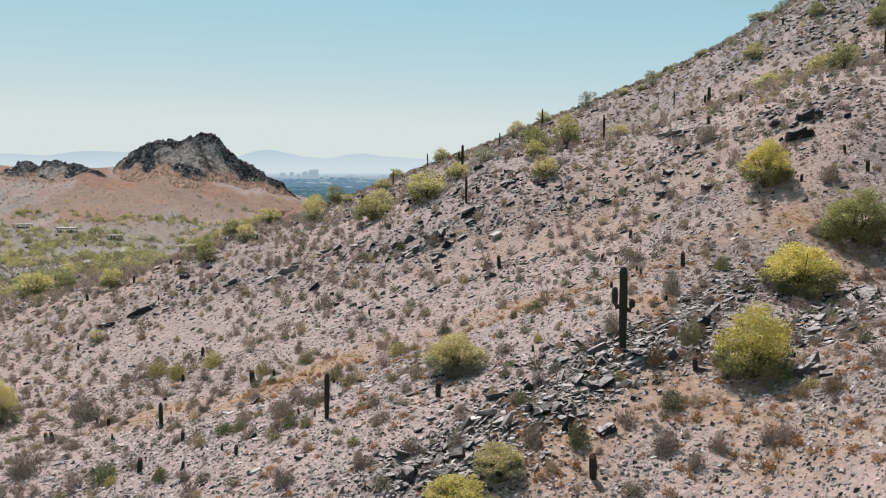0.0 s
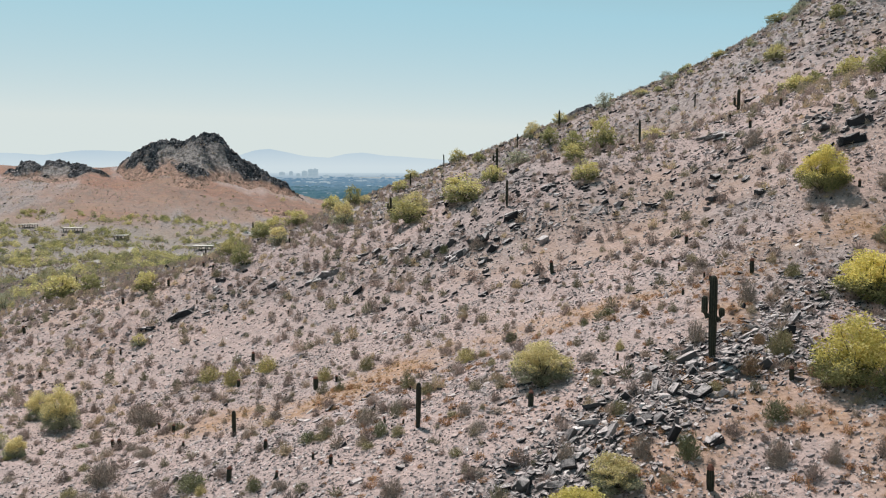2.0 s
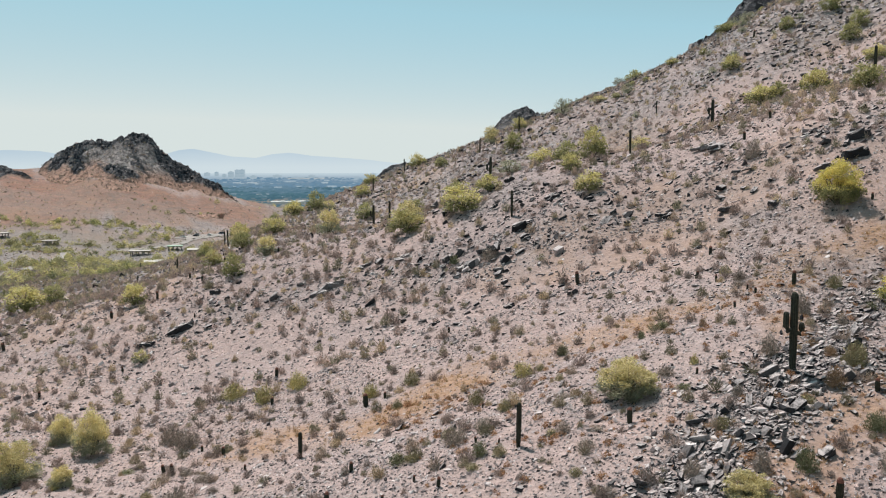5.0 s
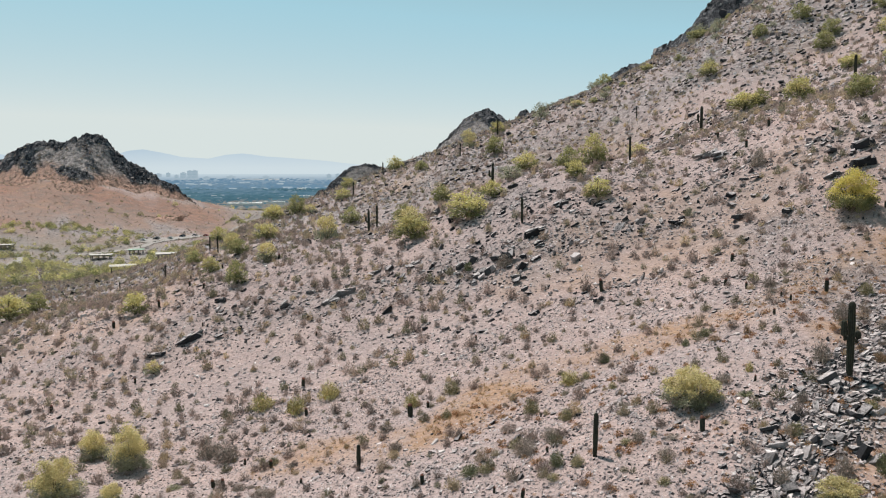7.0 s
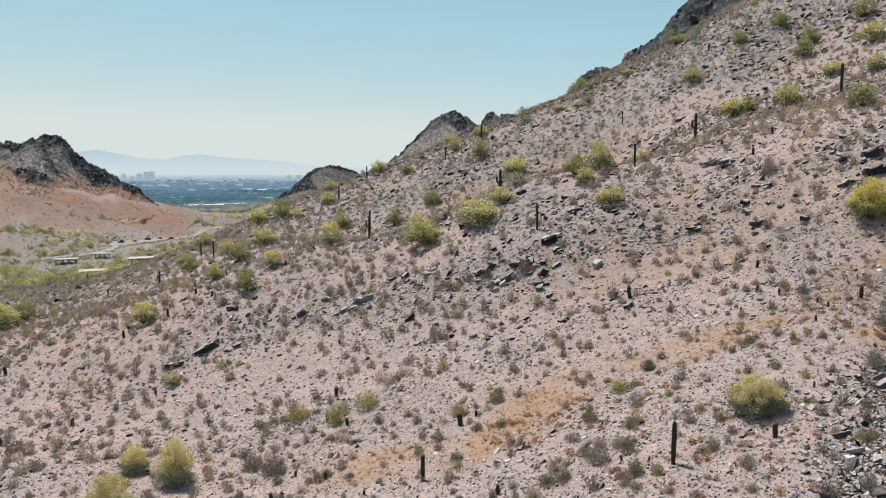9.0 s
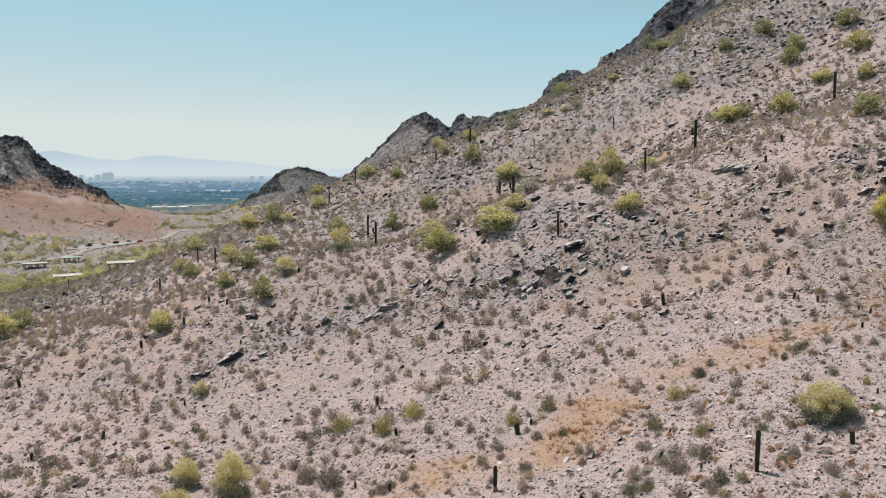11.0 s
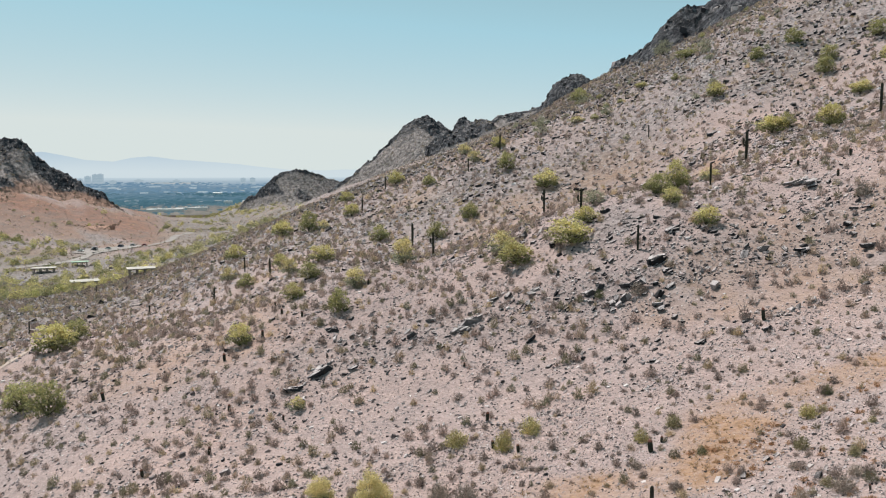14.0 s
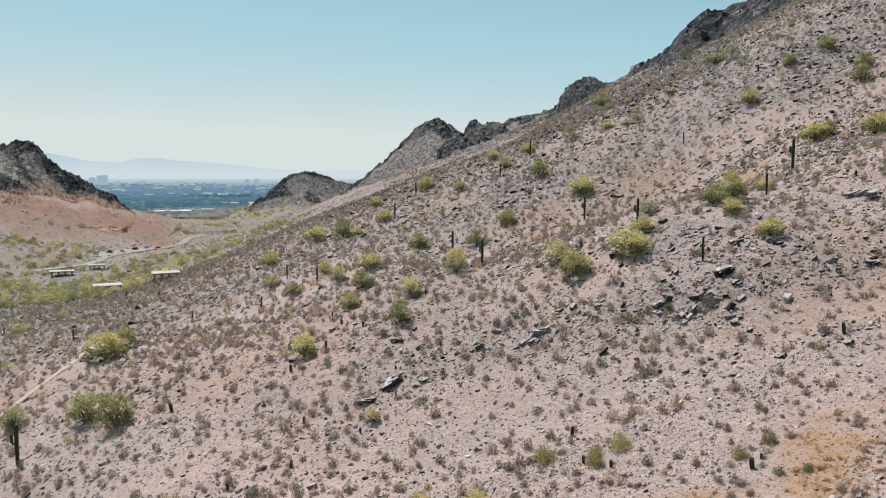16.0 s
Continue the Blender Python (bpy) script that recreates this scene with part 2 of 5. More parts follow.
# heights of the land's broad swells, from west to east, one row for each distance north
NEAR_SWELL = [
    (-10.0, -3.2, -3.8, -2.0, -3.5, -0.4, -5.6, 0.7, 4.5, 9.1, 6.9, 19.0),
    (-11.2, -12.0, -7.8, -2.3, 0.4, 4.4, 6.0, 3.3, 12.1, 19.3, 28.9, 32.7),
    (-22.9, -9.3, -0.2, -2.9, 1.1, 3.1, 7.1, 12.8, 4.6, 5.0, 28.7, 38.6),
    (-23.7, -8.4, -8.4, -8.9, -2.0, 0.3, 7.0, 10.2, 28.7, 32.9, 39.7, 50.5),
    (-22.3, -10.8, -3.6, 5.9, 7.3, 15.9, 28.8, 28.2, 32.9, 32.2, 41.7, 63.7),
    (-29.8, -19.5, -6.6, -10.0, 13.3, -2.0, 10.4, 4.1, 30.0, 35.5, 52.3, 82.6),
]
FAR_SWELL = [
    (-37.7, -24.0, -10.4, -10.8, 3.2, 14.0, 27.2, 41.8, 59.6, 79.2, 88.3, 113.2),
    (-41.4, -30.5, -23.0, -19.4, -5.2, 15.7, 28.6, 43.9, 52.2, 80.4, 105.3, 122.9),
    (-39.3, -34.3, -31.1, -32.0, -25.6, 1.5, 17.2, 37.3, 74.8, 98.6, 115.0, 125.6),
    (-27.0, -28.6, -31.1, -35.3, -35.1, -8.9, 8.3, 23.8, 69.2, 101.6, 121.5, 136.0),
    (-0.5, -5.7, -15.6, -18.4, -40.1, -33.4, 7.3, 44.3, 77.2, 102.2, 126.0, 146.8),
    (30.8, 27.4, 23.9, 35.5, -9.5, -44.4, 7.4, 55.2, 88.0, 109.6, 132.2, 156.2),
]
SWELL = np.array(NEAR_SWELL + FAR_SWELL).T


def weights(f):
    return ((1 - f) ** 3 / 6, (3 * f**3 - 6 * f**2 + 4) / 6, (-3 * f**3 + 3 * f**2 + 3 * f + 1) / 6, f**3 / 6)


def swell(x, y):
    yy = np.maximum(y, 0)
    a = np.clip((x / (yy + 40) + 0.66) / 0.12, 0, 10.999)
    b = np.clip((np.log((yy + 40) / 40) - 0.4) / 0.25, 0, 10.999)
    i, j = a.astype(int), b.astype(int)
    z = 0
    for p, wa in enumerate(weights(a - i)):
        for q, wb in enumerate(weights(b - j)):
            z = z + wa * wb * SWELL[np.clip(i + p - 1, 0, 11), np.clip(j + q - 1, 0, 11)]
    return z


def smooth(v, a, b):
    f = np.clip((v - a) / (b - a), 0, 1)
    return f * f * (3 - 2 * f)


def plain(x, y):
    """The wide flat basin beyond the hills."""
    return -46 + 34 * np.clip((y - 2600) / 2400, 0, 1) ** 1.5


def height(x, y):
    x, y = np.broadcast_arrays(np.asarray(x, float), np.asarray(y, float))
    z = swell(x, y)
    near = 1 - smooth(y, 300, 700)
    z = z + 0.22 * fbm(x, y, 4.5, 3) + near * 0.5 * fbm(x + 50, y, 16, 3) + (1 - near) * 3.0 * fbm(x, y + 90, 45, 4)
    hill = smooth(y, 520, 600) * (1 - smooth(x + 0.13 * y, -60, 0)) * (1 - smooth(y, 850, 930))
    z = z + hill * 5.0 * fbm(x + 0.35 * y, y * 0.22, 26, 4)
    away = smooth(y - 500 * smooth(x, -90, 0), 930, 1250)
    z = z - 30 * smooth(y, 790, 900) * smooth(x, 0, 60) * (1 - smooth(x, 130, 220))    # the gap behind the pyramid crag
    return z * (1 - away) + plain(x, y) * away


def near_line(x, y, line, width):
    """1 along a line of points, falling to 0 at the width."""
    best = np.full(np.shape(x), 1e9)
    for (ax, ay), (bx, by) in zip(line, line[1:]):
        dx, dy = bx - ax, by - ay
        s = np.clip(((x - ax) * dx + (y - ay) * dy) / (dx * dx + dy * dy), 0, 1)
        best = np.minimum(best, np.hypot(x - ax - s * dx, y - ay - s * dy))
    return 1 - smooth(best, width * 0.35, width)


GRASS_LINE = [(-26, 64), (-20, 60.5), (-15.5, 59), (-11, 63), (-8, 67), (-4, 66.5), (1.5, 64), (7, 62), (12, 61.2), (18, 62), (25, 65.5), (32, 67)]
SPUR_LINE = [(-40, 107), (-25, 105), (-13, 101.5), (-6, 98), (-1, 95), (3, 96), (8.5, 94.5), (14.4, 92.5), (24, 91), (40, 86)]
LEDGE_LINE = [(-2, 35.5), (1, 37), (3, 41), (7, 42), (9.2, 45.5), (11.3, 47), (15, 49.5), (20.4, 55), (26, 58)]
LEDGE_EAST = [(14, 45), (21, 46), (26, 51), (30, 54)]
TRAIL = [(-110, 128), (-95, 148), (-88.5, 156), (-85.5, 171), (-87.5, 186), (-84.5, 186), (-81, 178), (-75, 168), (-70, 162)]


def grass_zone(x, y):
    g = near_line(x, y, GRASS_LINE, 4.6) * (0.6 + 0.4 * smooth(fbm(x + 9, y - 4, 6, 3), -0.3, 0.05))
    for cx, cy, r in ((10, 43, 3.5), (19, 41.5, 4), (22, 66, 4), (31, 60, 6), (5, 35.5, 3), (16.5, 35, 5), (14, 53, 3.5), (-9, 63, 6), (-12, 60, 6), (38, 190, 22), (-2, 215, 18), (13, 185, 16), (50, 155, 9), (4, 91, 2.5)):
        g = np.maximum(g, 1 - smooth(np.hypot(x - cx, y - cy), r * 0.3, r))
    g = np.maximum(g, 0.45 * smooth(fbm(x + 200, y, 30, 3), 0.12, 0.4))
    g = np.maximum(g, 0.75 * smooth(56 - y, 0, 14) * smooth(x, -2, 6) * smooth(fbm(x, y + 300, 5, 4), -0.08, 0.28))
    return np.clip(g * (0.7 + 0.8 * fbm(x, y, 3.0, 3)), 0, 1)


def rubble_zone(x, y):
    r = 0.3 * near_line(x, y, SPUR_LINE, 8)
    r = np.maximum(r, np.maximum(0.6 * near_line(x, y, LEDGE_LINE, 3.4), 0.6 * near_line(x, y, LEDGE_EAST, 2.6)))
    r = np.maximum(r, 0.55 * smooth(fbm(x - 70, y + 40, 22, 3), 0.1, 0.45) * smooth(x + 0.25 * y, 5, 30))
    r = np.maximum(r, smooth(y, 150, 230) * (0.5 + 0.45 * smooth(fbm(x, y, 40, 4), -0.15, 0.3)) * (1 - 0.3 * smooth(y, 600, 800)) * (1 - 0.75 * smooth(y, 500, 600) * (1 - smooth(x + 0.13 * y, -25, 25))))
    r = np.maximum(r, 1.0 * smooth(y, 120, 210) * smooth(x - 0.1 * y, 22, 65) * smooth(fbm(x + 5, y, 18, 4), -0.45, 0.1))
    hill = smooth(y, 500, 600) * (1 - smooth(x + 0.13 * y, -25, 25))
    r = np.maximum(r, 0.8 * hill * (1 - smooth(fbm(x * 1.5 + 0.5 * y, y * 0.4, 60, 4), -0.2, 0.02)) * smooth(fbm(x - 50, y, 25, 3), -0.3, 0.1))
    return np.clip(r, 0, 1)


def red_zone(x, y):
    r = smooth(y, 500, 600) * (1 - smooth(x + 0.13 * y, -25, 25)) * (0.1 + 0.9 * smooth(fbm(x * 1.5 + 0.5 * y, y * 0.4, 60, 4), -0.16, 0.06))
    r = np.maximum(r, 0.55 * smooth(fbm(x + 31, y - 15, 50, 3), 0.02, 0.3) * smooth(y, 90, 200) * (1 - smooth(x - 0.1 * y, 15, 45)))
    return np.clip(r, 0, 1)


def valley_zone(x, y, z, fan=1.0):
    hill = smooth(y, 545, 625) * (1 - smooth(x + 0.13 * y, -30, 20))
    fans = hill * 0.3 * smooth(fbm(x + 0.4 * y, y * 0.5 + 70, 85, 5), 0.03, 0.2)
    return fan * fans + smooth(-z, 6, 17) * smooth(y, 130, 210) * (1 - 0.9 * hill) * (1 - smooth(y, 1200, 1400))


def part(name, bm, material, parent=None, label=""):
    me = bpy.data.meshes.new(name)
    if isinstance(bm, bmesh.types.BMesh):
        bm.to_mesh(me)
        bm.free()
    else:
        me.from_pydata(bm[0], [], bm[1])
    me.materials.append(material)
    ob = new(name, me)
    ob.parent = parent
    return tagged(ob, label)


def sheet(name, xs, ys, z, material, flat=True):
    """A grid of ground: xs, ys and z are 2D arrays."""
    r, c = xs.shape
    me = bpy.data.meshes.new(name)
    me.vertices.add(r * c)
    me.vertices.foreach_set("co", np.stack([xs, ys, z], -1).astype(np.float32).ravel())
    k = np.arange(r * c).reshape(r, c)
    quads = np.stack([k[:-1, :-1], k[:-1, 1:], k[1:, 1:], k[1:, :-1]], -1).reshape(-1, 4)
    me.loops.add(quads.size)
    me.loops.foreach_set("vertex_index", quads.ravel().astype(np.int32))
    me.polygons.add(len(quads))
    me.polygons.foreach_set("loop_start", (np.arange(len(quads)) * 4).astype(np.int32))
    me.update(calc_edges=True)
    me.shade_smooth()
    me.materials.append(material)
    return new(name, me)


def soup(name, verts, faces, material, tints=None):
    """Many triangles in one mesh. tints: a colour for each vertex."""
    me = bpy.data.meshes.new(name)
    me.vertices.add(len(verts))
    me.vertices.foreach_set("co", np.asarray(verts, np.float32).ravel())
    me.loops.add(faces.size)
    me.loops.foreach_set("vertex_index", faces.ravel().astype(np.int32))
    me.polygons.add(len(faces))
    me.polygons.foreach_set("loop_start", (np.arange(len(faces)) * 3).astype(np.int32))
    me.update(calc_edges=True)
    me.shade_flat()
    if tints is not None:
        layer = me.color_attributes.new("tint", "FLOAT_COLOR", "POINT")
        layer.data.foreach_set("color", np.c_[tints, np.ones(len(tints))].astype(np.float32).ravel())
    me.materials.append(material)
    return new(name, me)


def spread(templates, x, y, z, size, turn, squash=None, lean=None):
    """Copies of template meshes, given as (verts, faces), joined: verts, faces and the copy that each vertex is of."""
    V, F, K, base = [], [], [], 0
    kind = rng.integers(0, len(templates), len(x))
    squash = np.ones(len(x)) if squash is None else squash
    for n, (tv, tf) in enumerate(templates):
        pick = np.nonzero(kind == n)[0]
        if not len(pick):
            continue
        c, s = np.cos(turn[pick])[:, None], np.sin(turn[pick])[:, None]
        px, py, pz = tv[:, 0] * c - tv[:, 1] * s, tv[:, 0] * s + tv[:, 1] * c, tv[:, 2] * squash[pick][:, None]
        if lean is not None:
            a = lean[pick][:, None]
            px, pz = px * np.cos(a) - pz * np.sin(a), px * np.sin(a) + pz * np.cos(a)
        g = size[pick][:, None]
        v = np.stack([px * g + x[pick][:, None], py * g + y[pick][:, None], pz * g + z[pick][:, None]], -1)
        V.append(v.reshape(-1, 3))
        F.append((tf[None] + base + (np.arange(len(pick)) * len(tv))[:, None, None]).reshape(-1, 3))
        K.append(np.repeat(pick, len(tv)))
        base += len(pick) * len(tv)
    return np.concatenate(V), np.concatenate(F), np.concatenate(K)


# the ground, one sheet from behind the camera to the far basin
fan = np.concatenate([np.linspace(-3, -0.9, 14)[:-1], np.linspace(-0.9, 0.9, 400), np.linspace(0.9, 3, 14)[1:]])
rows_y = np.concatenate([np.linspace(-300, 12, 24)[:-1], 40 * np.exp(np.linspace(np.log(1.3), np.log(25.0), 440)) - 40, np.linspace(970, 4980, 90)])
gy, gu = np.meshgrid(rows_y, fan, indexing="ij")
gx = gu * (np.abs(gy) + 40)
gz = height(gx, gy)
ground = sheet("ground", gx, gy, gz, GROUND)
tagged(ground, "stony pink-grey desert hillside falling to a valley", "hillside", kind="structure")
zones = ground.data.color_attributes.new("zone", "FLOAT_COLOR", "POINT")
zones.data.foreach_set("color", np.stack([grass_zone(gx, gy), rubble_zone(gx, gy), red_zone(gx, gy), np.ones_like(gx)], -1).astype(np.float32).ravel())

zones = ground.data.color_attributes.new("valley", "FLOAT_COLOR", "POINT")
zones.data.foreach_set("color", np.repeat(valley_zone(gx, gy, gz)[..., None], 4, -1).astype(np.float32).ravel())


# ---- crags ----
def crag(name, label, crest, north, front, back, step, rough, red=0.0, stony=0.0, apron=None, turn=0.0, foot=(0.0, 0.0)):
    """A rocky ridge: crest is (x, z) along it, north its middle's y; front and back are how steeply it falls. turn, foot: its own axes."""
    cx, cz = np.array(crest).T
    x0, x1 = cx[0] - 15, cx[-1] + 15
    deep_f, deep_b = (max(cz) + 45) / front * (1.0 if apron is None else 1.7), 25 / back
    xs, ys = np.meshgrid(np.arange(x0, x1, step), np.arange(north - deep_f, north + deep_b, step))
    c, q = math.cos(radians(turn)), math.sin(radians(turn))
    ex, ey = foot[0] + c * xs - q * ys, foot[1] + q * xs + c * ys
    wob = 8 * fbm(xs, xs * 0 + north, 30, 2)
    top = np.interp(xs + 2 * fbm(xs, ys, 10, 3), cx, cz, left=-80, right=-80)
    d = ys - north - wob
    z = top - np.where(d < 0, -d * front, d * back)
    if apron is not None:    # the cliff eases into a long scree slope
        rise = np.maximum(top - apron, 1.0)
        z = np.where((d < 0) & (top > apron), apron + rise * np.exp(np.minimum(d, 0) * front / rise), z)
    above = np.maximum(0, z - height(ex, ey))
    rel = above / max(1.0, float(np.percentile(above, 99)))
    bare = smooth(fbm(xs + 0.4 * ys, ys * 0.8 + north, 34, 4, 0.6), -0.28, 0.18)
    bare = np.clip(stony + bare * smooth(rel, 0.05, 0.3) + 0.35 * smooth(rel, 0.55, 0.95) + 0.5 * (1 - smooth(np.abs(d), 1.5, 7)), 0, 1)
    big = np.round(2.5 * fbm(xs + 40, ys, 24, 3)) / 2.5
    facet = np.round(3 * fbm(xs - 70, ys, 9, 3)) / 3
    cleft = np.maximum(0, 0.25 - np.abs(fbm(xs * 1.7 + 0.6 * ys, ys * 0.5 + 33, 22, 4, 0.6))) * 3
    grit = fbm(xs, ys + 500, 4, 3, 0.7)
    z = z + rough * (bare * (0.8 * big + 0.5 * facet - 0.45 * cleft + 0.3 * grit + 0.2) + (1 - bare) * (0.3 * big + 0.16 * grit))
    z = np.minimum(z, top + 0.5 + 0.3 * rough * grit)
    low = height(ex, ey)
    rim = smooth(ys - ys.min(), 0, 45) * smooth(xs - x0, 0, 12) * smooth(x1 - xs, 0, 12)
    z = z * rim + (low - 4) * (1 - rim)
    buried = z < low - 0.5
    z = np.maximum(z, low - 4)
    ob = sheet(name, ex, ey, z, CRAG)
    ob.data.shade_flat()
    layer = ob.data.color_attributes.new("crag", "FLOAT_COLOR", "POINT")
    layer.data.foreach_set("color", np.stack([bare, red * (1 - smooth(rel, 0.12, 0.45)), bare * 0, bare * 0 + 1], -1).astype(np.float32).ravel())
    spots = np.argwhere(~buried & (bare < 0.65) & (rng.random(bare.shape) < 0.11 * step * step))
    blocks = np.argwhere(~buried & (rng.random(bare.shape) < 0.05 * step * step * smooth(bare, 0.45, 0.95)))
    CRAG_BLOCKS.append(np.stack([ex[tuple(blocks.T)], ey[tuple(blocks.T)], z[tuple(blocks.T)]], -1))
    CRAG_SCRUB.append(np.stack([ex[tuple(spots.T)], ey[tuple(spots.T)], z[tuple(spots.T)]], -1))
    return tagged(ob, label, "rock", kind="structure")


CRAG_SCRUB, CRAG_BLOCKS = [], []
crag("rock_butte", "dark jagged rock butte above a red slope", [(-375, -8), (-356, 17), (-349, 26), (-334, 36), (-318, 44), (-303, 49), (-288, 49), (-273, 53), (-260, 56), (-250, 55), (-242, 50), (-234, 40), (-222, 30), (-204, 19), (-179, 8), (-173, 2), (-160, -10), (-140, -30)], 860, 1.0, 0.8, 1.2, 7.5, 0.9, 0.0, -22)
crag("rock_knob", "dark weathered rock knobs on a low ridge", [(-490, 2), (-457, 10), (-452, 17), (-443, 19), (-438, 26), (-426, 28), (-415, 21), (-409, 27), (-398, 29), (-383, 24), (-369, 21), (-354, 15), (-343, 8)], 820, 0.8, 0.8, 1.3, 4.5, 0.7, 0.0, -12)
crag("rock_crag", "grey pyramid-shaped rock crag on the ridge", [(40, 5), (60, 20), (77, 34), (93, 49), (113, 68), (124, 74), (136, 78), (147, 71), (155, 66), (162, 67), (168, 75), (174, 78), (180, 75), (186, 66), (215, 55)], 764, 0.55, 0.8, 1.2, 6.5, 0.0, 0.16)
crag("rock_saddle", "brown rocky saddle between two crags", [(120, 45), (132, 58), (159, 67), (170, 71), (181, 69), (186, 74), (202, 77), (219, 80), (233, 86), (247, 90), (280, 96)], 700, 0.42, 0.6, 1.4, 5.0, 0.0, 0.18)
crag("rock_tooth", "dark tooth of rock standing on the ridge", [(185, 66), (194, 77), (201, 85), (205, 94), (213, 100), (223, 103), (231, 100), (241, 98), (254, 101), (269, 109), (279, 114), (300, 120)], 613, 0.5, 0.8, 1.2, 5.5, 0.0, 0.5)
crag("rock_bluff", "low dark rock bluff above the valley mouth", [(-50, -34), (-39, -22), (-29, -10), (-10, 4), (3, 16), (14, 23), (33, 27), (55, 23), (69, 18), (92, 10), (115, 4), (130, -5)], 1060, 1.3, 0.8, 1.3, 5.0, 0.0, -0.3, -42)
crag("rock_rim", "dark broken cliff along the top of the ridge", [(0, 60), (23, 75.5), (32, 81), (45, 83), (52, 89), (65, 96), (72, 103), (88, 105), (100, 108), (106, 110), (121, 113), (135, 121), (160, 128)], 0, 1.1, 0.6, 0.8, 5.0, 0.0, 0.65, None, -72, (142, 420))

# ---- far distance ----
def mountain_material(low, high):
    """Mountains kilometres off, haze painted into the glow: paler at foot, where air thickens."""
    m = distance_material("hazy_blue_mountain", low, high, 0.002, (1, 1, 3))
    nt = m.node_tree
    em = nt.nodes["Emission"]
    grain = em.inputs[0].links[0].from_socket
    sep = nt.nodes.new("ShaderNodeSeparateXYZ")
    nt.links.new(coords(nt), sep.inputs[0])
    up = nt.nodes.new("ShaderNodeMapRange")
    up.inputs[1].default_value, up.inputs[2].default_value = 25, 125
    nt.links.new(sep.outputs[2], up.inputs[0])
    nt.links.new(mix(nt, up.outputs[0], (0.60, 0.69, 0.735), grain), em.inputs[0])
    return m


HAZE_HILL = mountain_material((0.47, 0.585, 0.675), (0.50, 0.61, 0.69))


def far_range(name, north, base, crest, seed):
    cx, cz = np.array(crest).T
    xs = np.linspace(cx[0], cx[-1], 400)
    top = np.interp(xs, cx, cz) + 6 * fbm(xs, xs * 0 + seed, 220, 5)
    gx2 = np.stack([xs, xs, xs])
    gy2 = np.stack([xs * 0 + north - 30, xs * 0 + north, xs * 0 + north + 60])
    gz2 = np.stack([xs * 0 + base, top, xs * 0 + base])
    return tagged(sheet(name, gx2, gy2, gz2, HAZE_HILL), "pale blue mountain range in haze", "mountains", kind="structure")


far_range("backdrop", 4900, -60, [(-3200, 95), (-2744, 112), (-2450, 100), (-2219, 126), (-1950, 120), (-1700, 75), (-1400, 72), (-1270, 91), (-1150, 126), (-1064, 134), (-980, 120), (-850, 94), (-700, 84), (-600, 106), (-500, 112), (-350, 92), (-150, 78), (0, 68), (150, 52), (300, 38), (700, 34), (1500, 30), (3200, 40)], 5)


# the city in the basin
CITY_FAR = 4890


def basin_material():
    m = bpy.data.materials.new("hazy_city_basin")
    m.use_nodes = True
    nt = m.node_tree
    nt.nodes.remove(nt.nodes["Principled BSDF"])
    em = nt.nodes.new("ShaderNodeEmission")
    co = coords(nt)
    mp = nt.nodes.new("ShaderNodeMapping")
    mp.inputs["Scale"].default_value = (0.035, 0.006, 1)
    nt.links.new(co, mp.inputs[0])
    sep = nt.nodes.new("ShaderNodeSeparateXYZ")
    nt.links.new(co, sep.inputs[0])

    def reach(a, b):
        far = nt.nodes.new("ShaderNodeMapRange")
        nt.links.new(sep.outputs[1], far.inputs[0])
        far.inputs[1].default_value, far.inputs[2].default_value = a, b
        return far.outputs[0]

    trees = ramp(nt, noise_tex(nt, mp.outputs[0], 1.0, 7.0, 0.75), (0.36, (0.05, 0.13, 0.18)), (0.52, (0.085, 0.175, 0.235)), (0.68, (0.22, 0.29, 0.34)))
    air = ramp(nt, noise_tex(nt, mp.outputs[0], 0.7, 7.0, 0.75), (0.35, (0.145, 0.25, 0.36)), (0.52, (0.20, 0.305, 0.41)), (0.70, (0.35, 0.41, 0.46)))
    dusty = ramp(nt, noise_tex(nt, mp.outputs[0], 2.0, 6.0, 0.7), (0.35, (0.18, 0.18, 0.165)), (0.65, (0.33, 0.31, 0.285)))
    # haze that thickens with distance is put into the glowing colour
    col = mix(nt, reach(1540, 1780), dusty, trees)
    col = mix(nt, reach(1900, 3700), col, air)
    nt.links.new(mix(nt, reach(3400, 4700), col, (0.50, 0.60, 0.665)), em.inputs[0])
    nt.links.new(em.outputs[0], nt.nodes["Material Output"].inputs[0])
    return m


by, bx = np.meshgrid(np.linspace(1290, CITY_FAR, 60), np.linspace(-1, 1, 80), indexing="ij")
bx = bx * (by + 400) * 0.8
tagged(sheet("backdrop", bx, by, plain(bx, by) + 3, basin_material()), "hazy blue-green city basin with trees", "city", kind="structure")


def box(bm, x0, x1, y0, y1, z0, z1):
    v = [bm.verts.new(p) for p in ((x0, y0, z0), (x1, y0, z0), (x1, y1, z0), (x0, y1, z0), (x0, y0, z1), (x1, y0, z1), (x1, y1, z1), (x0, y1, z1))]
    for f in ((3, 2, 1, 0), (4, 5, 6, 7), (0, 1, 5, 4), (1, 2, 6, 5), (2, 3, 7, 6), (3, 0, 4, 7)):
        bm.faces.new([v[k] for k in f])


# city walls, roofs and trees glow in tones that hold the painted haze
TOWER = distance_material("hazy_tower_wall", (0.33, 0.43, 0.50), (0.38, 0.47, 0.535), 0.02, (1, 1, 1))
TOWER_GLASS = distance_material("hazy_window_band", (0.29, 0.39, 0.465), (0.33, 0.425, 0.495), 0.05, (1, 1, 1))
